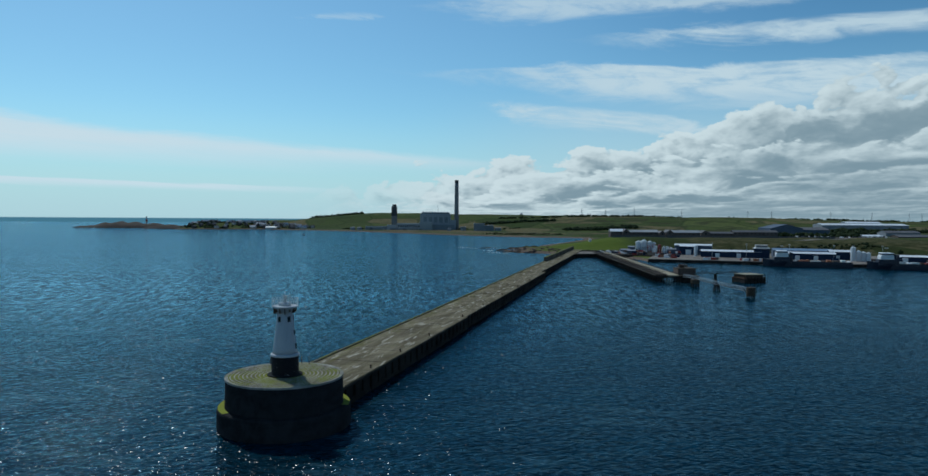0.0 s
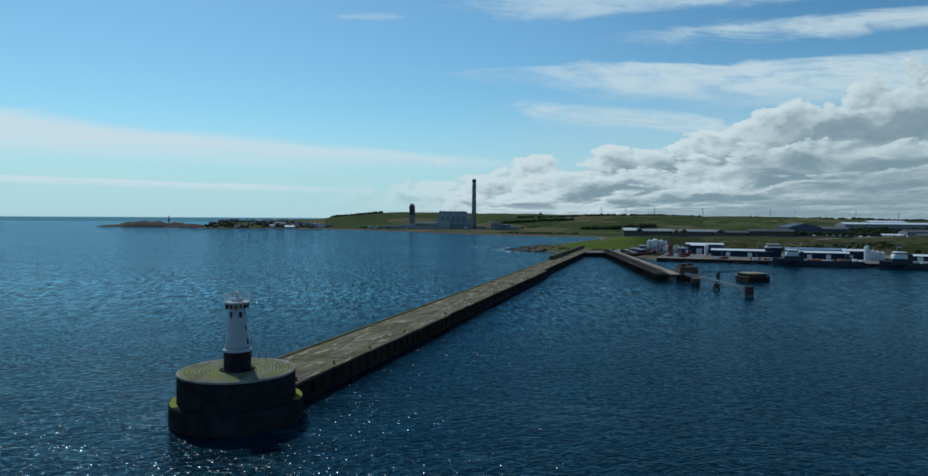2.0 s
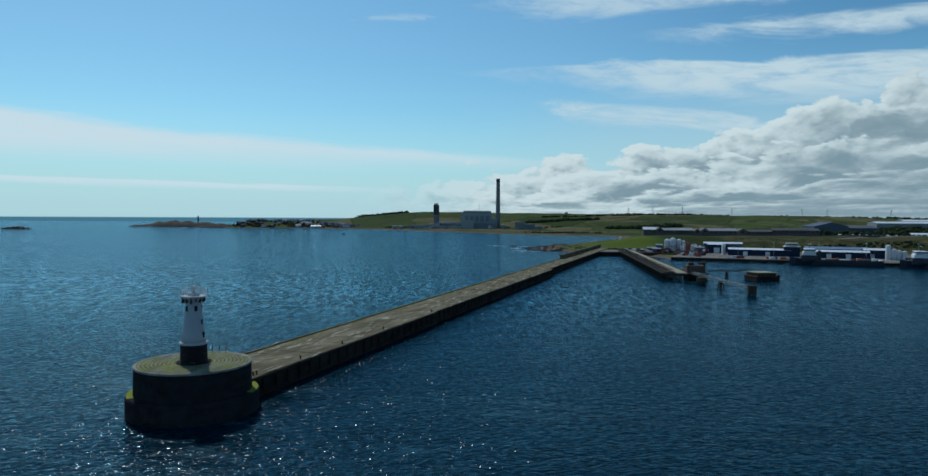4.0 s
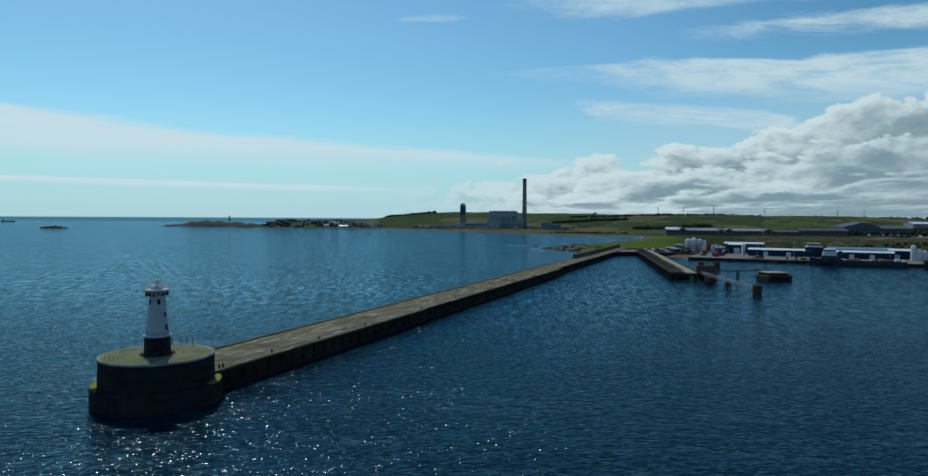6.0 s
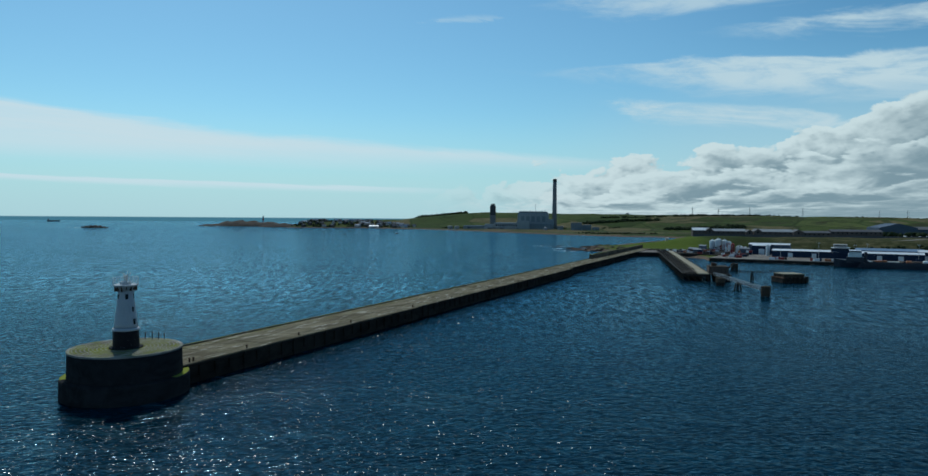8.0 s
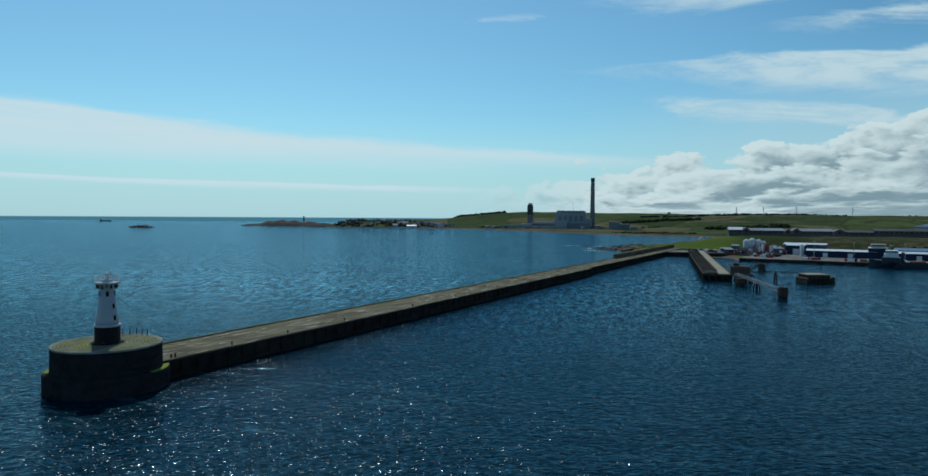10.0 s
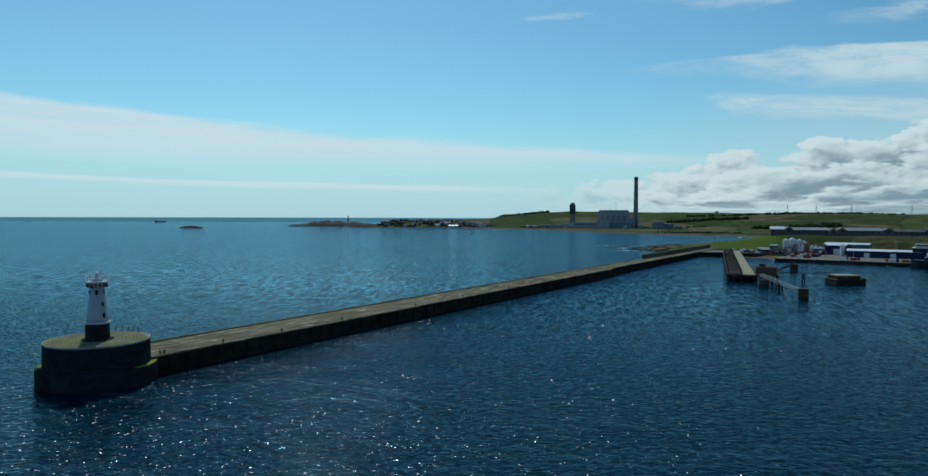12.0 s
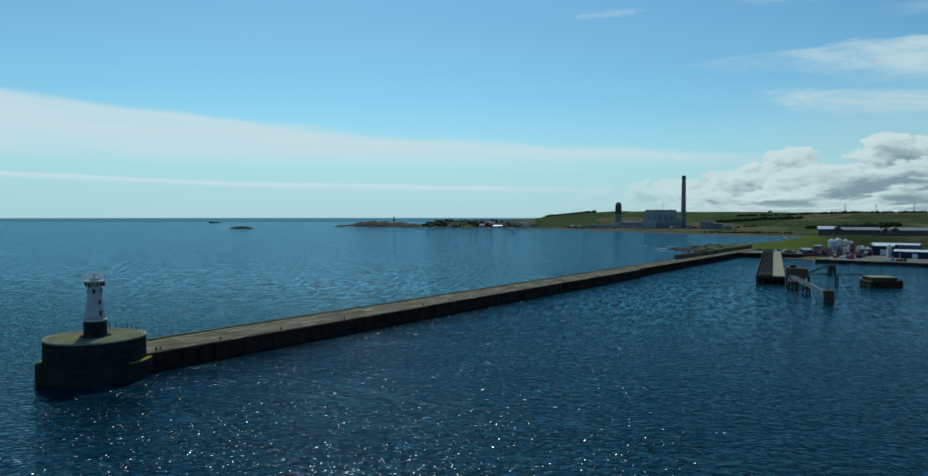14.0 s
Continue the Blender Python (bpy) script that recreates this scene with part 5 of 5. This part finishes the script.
# ---- things on the breakwater head ----
for k in range(6):
    a = radians(76 + k * 9.0)
    b = thing("mooring_post", "short dark steel post on the breakwater head", "post", pose(13.0 * math.cos(a), 13.0 * math.sin(a), DRUM_Z), "posts on the head")
    part("shaft", lathe([(0.13, -0.1), (0.13, 1.7)], 8), RUST, b)
    part("cap", lathe([(0.2, 1.7), (0.2, 1.85), (0.1, 1.92)], 8), RUST, b)
for k, (s, y) in enumerate(((16.6, 9.4), (18.0, 9.5), (40.3, 9.6), (66.9, 9.6), (100.4, 9.5), (153.0, 9.2), (196, 9.2), (248, 9.2), (300, 9.2), (352, 9.2), (404, 9.2))):
    b = thing("bollard", "stubby dark bollard on the breakwater deck", "bollard", BW @ pose(s, y, BW_Z), "bollards on the deck")
    part("shaft", lathe([(0.26, -0.05), (0.22, 0.8)], 10), RUST, b)
    part("head", lathe([(0.34, 0.8), (0.36, 1.0), (0.24, 1.1)], 10), RUST, b)

# ---- ships far out ----
coaster = thing("coaster", "dark cargo ship far out on the horizon", "ship", pose(-3055, 3577, 0, 0, 0, 38))
n, bm, rows = 16, bmesh.new(), []
for i in range(n + 1):
    q = i / n
    w = 6.5 * min(1.0, 3.5 * (1 - q) + 0.05) * (0.9 if q < 0.05 else 1.0)
    top_z = 6.0 + (2.4 if q > 0.88 else 0.0)
    rows.append([bm.verts.new((-42 + 84 * q, y, z)) for y, z in ((-w, top_z), (-w * 0.9, -2), (w * 0.9, -2), (w, top_z))])
for a, b in zip(rows, rows[1:]):
    for i in range(3):
        bm.faces.new((a[i], a[i + 1], b[i + 1], b[i]))
    bm.faces.new((a[3], a[0], b[0], b[3]))
bm.faces.new(rows[0]), bm.faces.new(rows[-1])
part("hull", bm, HULL, coaster)
part("hatch", boxes((-22, 30, -4.5, 4.5, 5.9, 7.8), edge=0.3), RUST, coaster)
part("deckhouse", boxes((-38, -26, -5.5, 5.5, 5.9, 14), edge=0.3), GREY_CLAD, coaster)
part("wheelhouse", boxes((-36, -28, -5.8, 5.8, 14, 18), edge=0.3), GREY_CLAD, coaster)
part("mast", beams([((-31, 0, 18), (-31, 0, 26))], 0.6), RUST, coaster)
coaster.scale = (0.8, 0.8, 0.8)
part("foremast", beams([((36, 0, 8), (36, 0, 15))], 0.5), RUST, coaster)
boat = thing("fishing_boat", "tiny dark open fishing boat off the village", "boat", pose(-388, 1704, 0, 0, 0, 15))
part("hull", lathe([(0.6, -0.3), (1.5, 0.9), (1.3, 0.9), (0.6, 0.3)], 16), HULL, boat)
part("cabin", boxes((-0.8, 0.6, -0.7, 0.7, 0.6, 2.4), edge=0.1), SHIP_WHITE, boat)
boat.scale = (3.2, 1.4, 1.4)

# ---- pylons ----
pylon = thing("pylon", "grey steel lattice electricity pylon on the far hills", "pylon", pose(813, 3600, 0), "electricity pylons")
legs = [(4.5, 4.5), (-4.5, 4.5), (-4.5, -4.5), (4.5, -4.5)]
for x, y in legs:
    part("leg", beams([((x, y, -6), (x * 0.25, y * 0.25, 32)), ((x * 0.25, y * 0.25, 32), (0, 0, 46))], 0.5), STEEL, pylon)
for z in (4.0, 13.0, 22.0):
    k0, k1 = 1 - z * 0.0225, 1 - (z + 9) * 0.0225
    part("bracing", beams([((legs[i][0] * k0, legs[i][1] * k0, z), (legs[(i + 1) % 4][0] * k1, legs[(i + 1) % 4][1] * k1, z + 9)) for i in range(4)], 0.28), STEEL, pylon)
for z, w in ((28, 8), (35, 10), (41, 6.5)):
    part("cross_arm", beams([((-w, 0, z), (w, 0, z)), ((-w, 0, z), (0, 0, z + 3)), ((w, 0, z), (0, 0, z + 3))], 0.4), STEEL, pylon)
pylon.matrix_basis = pose(813, 3600, ground_z(813, 3600), 0, 0, 20)
for x, y in ((958, 3560), (1200, 3520), (1543, 3500), (1660, 3480), (1929, 3400), (2130, 3380), (2411, 3420), (2437, 3560), (690, 3640), (2700, 3300)):
    copy_thing(pylon, pose(x, y, ground_z(x, y), 0, 0, 20))
masthouse = thing("radar_dome", "small round-topped building on the hill crest", "building", pose(352, 3560, ground_z(352, 3560)))
part("tower", lathe([(9, -8), (9, 8), (10, 9)], 20), GREY_CLAD, masthouse)
part("dome", lathe([(8, 9), (7.4, 12), (5, 14.6), (1, 16)], 20), GREY_CLAD, masthouse)


# ---- woods, hedges and scrub ----
def clumps(bm, x, y, z, size, rnd_):
    """One tree crown or bush: a few uneven leafy lumps."""
    for j in range(4):
        r = size * rnd_.uniform(0.35, 0.6)
        vs = bmesh.ops.create_icosphere(bm, subdivisions=1, radius=r)["verts"]
        o = Vector((x + rnd_.uniform(-0.6, 0.6) * size, y + rnd_.uniform(-0.5, 0.5) * size, z + size * rnd_.uniform(0.25, 0.8)))
        for v in vs:
            v.co = o + v.co * rnd_.uniform(0.65, 1.3)


def wood(label, x0, x1, y0, y1, count, size, seed, mat=None):
    r = random.Random(seed)
    bm = bmesh.new()
    pts = np.array([(r.uniform(x0, x1), r.uniform(y0, y1)) for k in range(count)])
    zs = land(pts[:, 0], pts[:, 1])
    for (x, y), z in zip(pts, zs):
        if z > 3:
            clumps(bm, x, y, z - 0.2 * size, size * r.uniform(0.6, 1.25), r)
    return solid("woodland", bm, mat or LEAF, label, "trees", group="woods", kind="stuff")


wood("dark belt of trees across the far fields", 400, 660, 2280, 2330, 150, 10, 41)
wood("dark belt of trees behind the far fields", 130, 420, 2690, 2720, 130, 9, 42)
wood("scattered dark trees along the hill crest", -760, -480, 3380, 3520, 110, 9, 43)
wood("dark trees on the far crest", 560, 1000, 3480, 3560, 130, 8, 44)
wood("dark trees round the inland sheds", 770, 1000, 1330, 1400, 150, 8, 45)
wood("dark trees behind the inland sheds", 1000, 1700, 1640, 1720, 220, 10, 46)
wood("dark woods on the far rise", 1350, 2700, 3300, 3420, 260, 9, 47)
wood("scrub along the foot of the bank", 300, 640, 815, 850, 200, 2.6, 48)
wood("garden trees among the village houses", -1030, -580, 2450, 2680, 330, 6, 49)
wood("hedges along the shore fields", -420, 260, 2480, 2495, 150, 5, 50)
wood("trees beside the road inland", 620, 780, 1120, 1160, 110, 7, 51)
wood("hedges across the far fields", 200, 1000, 2900, 2915, 170, 7, 52)
wood("scrub patches on the far shore", 100, 330, 1800, 1900, 90, 4, 53)
bush = thing("bush", "round dark bush on the grassy bank", "bush", pose(430, 812, 0), "bushes on the bank")
part("trunk", lathe([(0.35, -1), (0.25, 2.5)], 8), TIMBER, bush)
bm = bmesh.new()
br = random.Random(3)
for j in range(60):
    a, q = br.uniform(0, 6.28), br.uniform(0, 3.4)
    vs = bmesh.ops.create_icosphere(bm, subdivisions=1, radius=br.uniform(0.5, 1.1))["verts"]
    o = Vector((q * math.cos(a), q * math.sin(a), br.uniform(1.5, 6.5 - q * 0.9)))
    for v in vs:
        v.co = o + v.co * br.uniform(0.7, 1.3)
part("crown", bm, LEAF, bush)
bush.matrix_basis = pose(430, 830, ground_z(430, 830))
for x, y, k in ((470, 822, 0.7), (520, 812, 0.9), (590, 790, 0.8), (360, 845, 0.6), (640, 775, 1.0)):
    b = copy_thing(bush, pose(x, y, ground_z(x, y)))
    b.scale = (k, k, k)
hut = thing("white_hut", "small white hut on top of the grassy mound", "hut", pose(257, 1000, ground_z(257, 1000)))
part("wall", boxes((-2, 2, -2, 2, -1, 3.6)), HARL, hut)
part("roof", gable(-2, 2, -2, 2, 3.6, 4.8), HARL, hut)


# ---- road and car park on the bank ----
def bank_strip(label, x0, y0, x1, y1, half):
    """A paved strip that follows the ground."""
    a, b = Vector((x0, y0, 0)), Vector((x1, y1, 0))
    n_ = Vector((-(b - a).y, (b - a).x, 0)).normalized() * half
    bm, k = bmesh.new(), 24
    rows = []
    for i in range(k + 1):
        c = a.lerp(b, i / k)
        z = max(ground_z(c.x, c.y), ground_z(c.x + n_.x, c.y + n_.y), ground_z(c.x - n_.x, c.y - n_.y)) + 0.25
        rows.append([bm.verts.new((p.x, p.y, q)) for p, q in ((c + n_, z), (c - n_, z), (c - n_, z - 1.5), (c + n_, z - 1.5))])
    for p, q in zip(rows, rows[1:]):
        for i in range(4):
            bm.faces.new((p[i], p[(i + 1) % 4], q[(i + 1) % 4], q[i]))
    bm.faces.new(rows[0]), bm.faces.new(rows[-1])
    return solid("road", bm, APRON, label, "road", kind="structure")


bank_strip("pale paved access road along the bank", 560, 905, 730, 1062, 6.5)
bank_strip("pale paved car park behind the bank", 640, 1085, 840, 1110, 11.0)

# ---- clutter on the quay ----
def container(mat, label):
    ob = thing("shipping_container", label, "container", pose(0, 0, -60), "containers on the quay")
    part("body", boxes((-3.05, 3.05, -1.22, 1.22, 0, 2.6), edge=0.05), mat, ob)
    for k in range(7):
        part("rib", boxes((-2.7 + k * 0.85, -2.5 + k * 0.85, -1.28, -1.22, 0.2, 2.4)), mat, ob)
    part("door", boxes((3.05, 3.1, -1.1, 1.1, 0.15, 2.45)), STEEL, ob)
    return ob


boxes_made = [container(RED, "red steel shipping container on the quay"), container(ORANGE, "orange steel shipping container on the quay"), container(TANK_WHITE, "white steel shipping container on the quay"),
              container(BLUE_CLAD, "dark blue steel shipping container on the quay"), container(BROWN, "rust-brown steel shipping container on the quay")]
rnd = random.Random(77)
seen = [0] * 5
for k in range(135):
    u, v = (rnd.uniform(58, 330), rnd.uniform(7, 18)) if k < 60 else (rnd.uniform(-4, 26), rnd.uniform(20, 118)) if k < 95 else (rnd.uniform(-58, -14), rnd.uniform(66, 185))
    j = rnd.choice((0, 1, 2, 2, 3, 3, 4, 4))
    m = QM @ pose(u, v, QZ if u > -6 else 4.4, 0, 0, rnd.choice((0, 0, 90, 12)))
    if k % 9 == 0 and k:
        m = last @ pose(0, 0, 2.61)
    last = m
    if not seen[j]:
        boxes_made[j].matrix_basis = m
        seen[j] = 1
    else:
        copy_thing(boxes_made[j], m)


def van(mat, label):
    ob = thing("van", label, "van", pose(0, 0, -60), "parked vans")
    part("body", boxes((-2.4, 1.2, -0.95, 0.95, 0.4, 2.3), (1.2, 2.5, -0.92, 0.92, 0.4, 1.5), edge=0.12), mat, ob)
    part("windscreen", boxes((1.18, 1.6, -0.8, 0.8, 1.5, 2.1), edge=0.05), GLASS, ob)
    for x in (-1.5, 1.6):
        for y in (-0.95, 0.95):
            part("wheel", beams([((x, y - 0.12, 0.36), (x, y + 0.12, 0.36))], 0.6, 12), PILE, ob)
    return ob


vans = [van(TANK_WHITE, "white van parked behind the quay"), van(HULL, "dark van parked behind the quay")]
for k in range(26):
    x, y = rnd.uniform(228, 262), rnd.uniform(750, 796)
    m = pose(x, y, 5.1, 0, 0, rnd.uniform(0, 360))
    if k < 2:
        vans[k].matrix_basis = m
    else:
        copy_thing(vans[k % 2], m)
for k in range(30):
    x = 648 + (k % 15) * 12.4 + rnd.uniform(-1, 1)
    y = 1086 + (x - 640) * 0.125 + (k // 15) * 7.0 - 3.5
    copy_thing(vans[rnd.randrange(2)], pose(x, y, max(ground_z(x, y + d_) for d_ in (-10, 0, 10)) + 0.28, 0, 0, 90 + rnd.uniform(-6, 6)))
for k, (u, v, w, h) in enumerate(((-40, 80, 10, 5), (-52, 118, 12, 4.5), (8, 140, 12, 6), (-48, 160, 9, 7))):
    hutb = thing("yard_hut", "low grey hut in the quay yard", "hut", QM @ pose(u + 6, v, QZ if u > -6 else 4.4), "yard huts")
    part("wall", boxes((-w / 2, w / 2, -3, 3, 0, h)), SLATE, hutb)
    part("roof", gable(-w / 2, w / 2, -3, 3, h, h + 1.4), GREY_CLAD, hutb)
    part("door", boxes((-0.6, 0.6, -3.08, -2.9, 0, 2.1)), BLUE_CLAD, hutb)
for k, u in enumerate((66, 104, 150, 196, 244, 290)):
    lampp = thing("quay_lamp", "tall slim steel lamp mast on the quay", "lamp mast", QM @ pose(u, 26, QZ), "lamp masts")
    part("pole", beams([((0, 0, 0), (0, 0, 19))], 0.28, 6), STEEL, lampp)
    part("head", boxes((-1.2, 1.2, -0.3, 0.3, 18.8, 19.3)), STEEL, lampp)

# ---- pieces of the breakwater, last ----
rnd = random.Random(91)
SLAB = 6.2
shared = {}


def slab_mesh(key, y0, y1, k):
    if (key, k) not in shared:
        r = random.Random(k * 13 + 7)
        bm = boxes((0.03, SLAB - 0.03 - r.choice((0, 0, 0.1)), y0 + 0.03, y1 - 0.03, -0.5, 0.0), edge=0.05)
        for v in bm.verts:
            v.co += Vector((r.uniform(-0.04, 0.04), r.uniform(-0.04, 0.04), r.uniform(-0.03, 0.03) if v.co.z > -0.2 else 0))
        shared[(key, k)] = finish("deck_slab", bm, DECK)
    return shared[(key, k)]


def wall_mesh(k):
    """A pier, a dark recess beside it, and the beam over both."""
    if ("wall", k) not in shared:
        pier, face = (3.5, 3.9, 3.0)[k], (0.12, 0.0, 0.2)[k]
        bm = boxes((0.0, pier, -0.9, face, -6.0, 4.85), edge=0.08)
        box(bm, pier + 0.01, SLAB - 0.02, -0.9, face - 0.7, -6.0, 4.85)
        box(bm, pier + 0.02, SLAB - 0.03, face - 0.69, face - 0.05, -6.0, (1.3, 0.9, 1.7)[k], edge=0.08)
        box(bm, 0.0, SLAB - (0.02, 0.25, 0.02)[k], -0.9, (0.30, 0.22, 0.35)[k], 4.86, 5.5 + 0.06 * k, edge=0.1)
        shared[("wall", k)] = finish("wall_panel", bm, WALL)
    return shared[("wall", k)]


def kerb_mesh(k):
    if ("kerb", k) not in shared:
        shared[("kerb", k)] = finish("kerb_block", boxes((0.02, SLAB - 0.02, HALF_SEA - 0.25, HALF_SEA + 0.75, -0.8, 0.34 + 0.05 * k), edge=0.07), PARAPET)
    return shared[("kerb", k)]


for i in range(int(BW_LEN / SLAB)):
    s = i * SLAB
    e = bay_edge(s)
    cut = HALF_SEA + (e - HALF_SEA) * 0.52
    for name, y0, y1 in (("a", HALF_SEA + 0.75, cut), ("b", cut, e)):
        ob = new("deck_slab", slab_mesh((name, round(e, 1)), y0, y1, rnd.randrange(4)))
        ob.parent = breakwater
        ob.location = (s, 0, BW_Z + rnd.uniform(-0.05, 0.05) - (0.28 if rnd.random() < 0.04 else 0))
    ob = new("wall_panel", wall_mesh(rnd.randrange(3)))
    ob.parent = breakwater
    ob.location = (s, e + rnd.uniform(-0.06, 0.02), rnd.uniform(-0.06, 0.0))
    if s < 570:
        ob = new("kerb_block", kerb_mesh(rnd.randrange(3)))
        ob.parent = breakwater
        ob.location = (s, rnd.uniform(-0.05, 0.05), BW_Z)
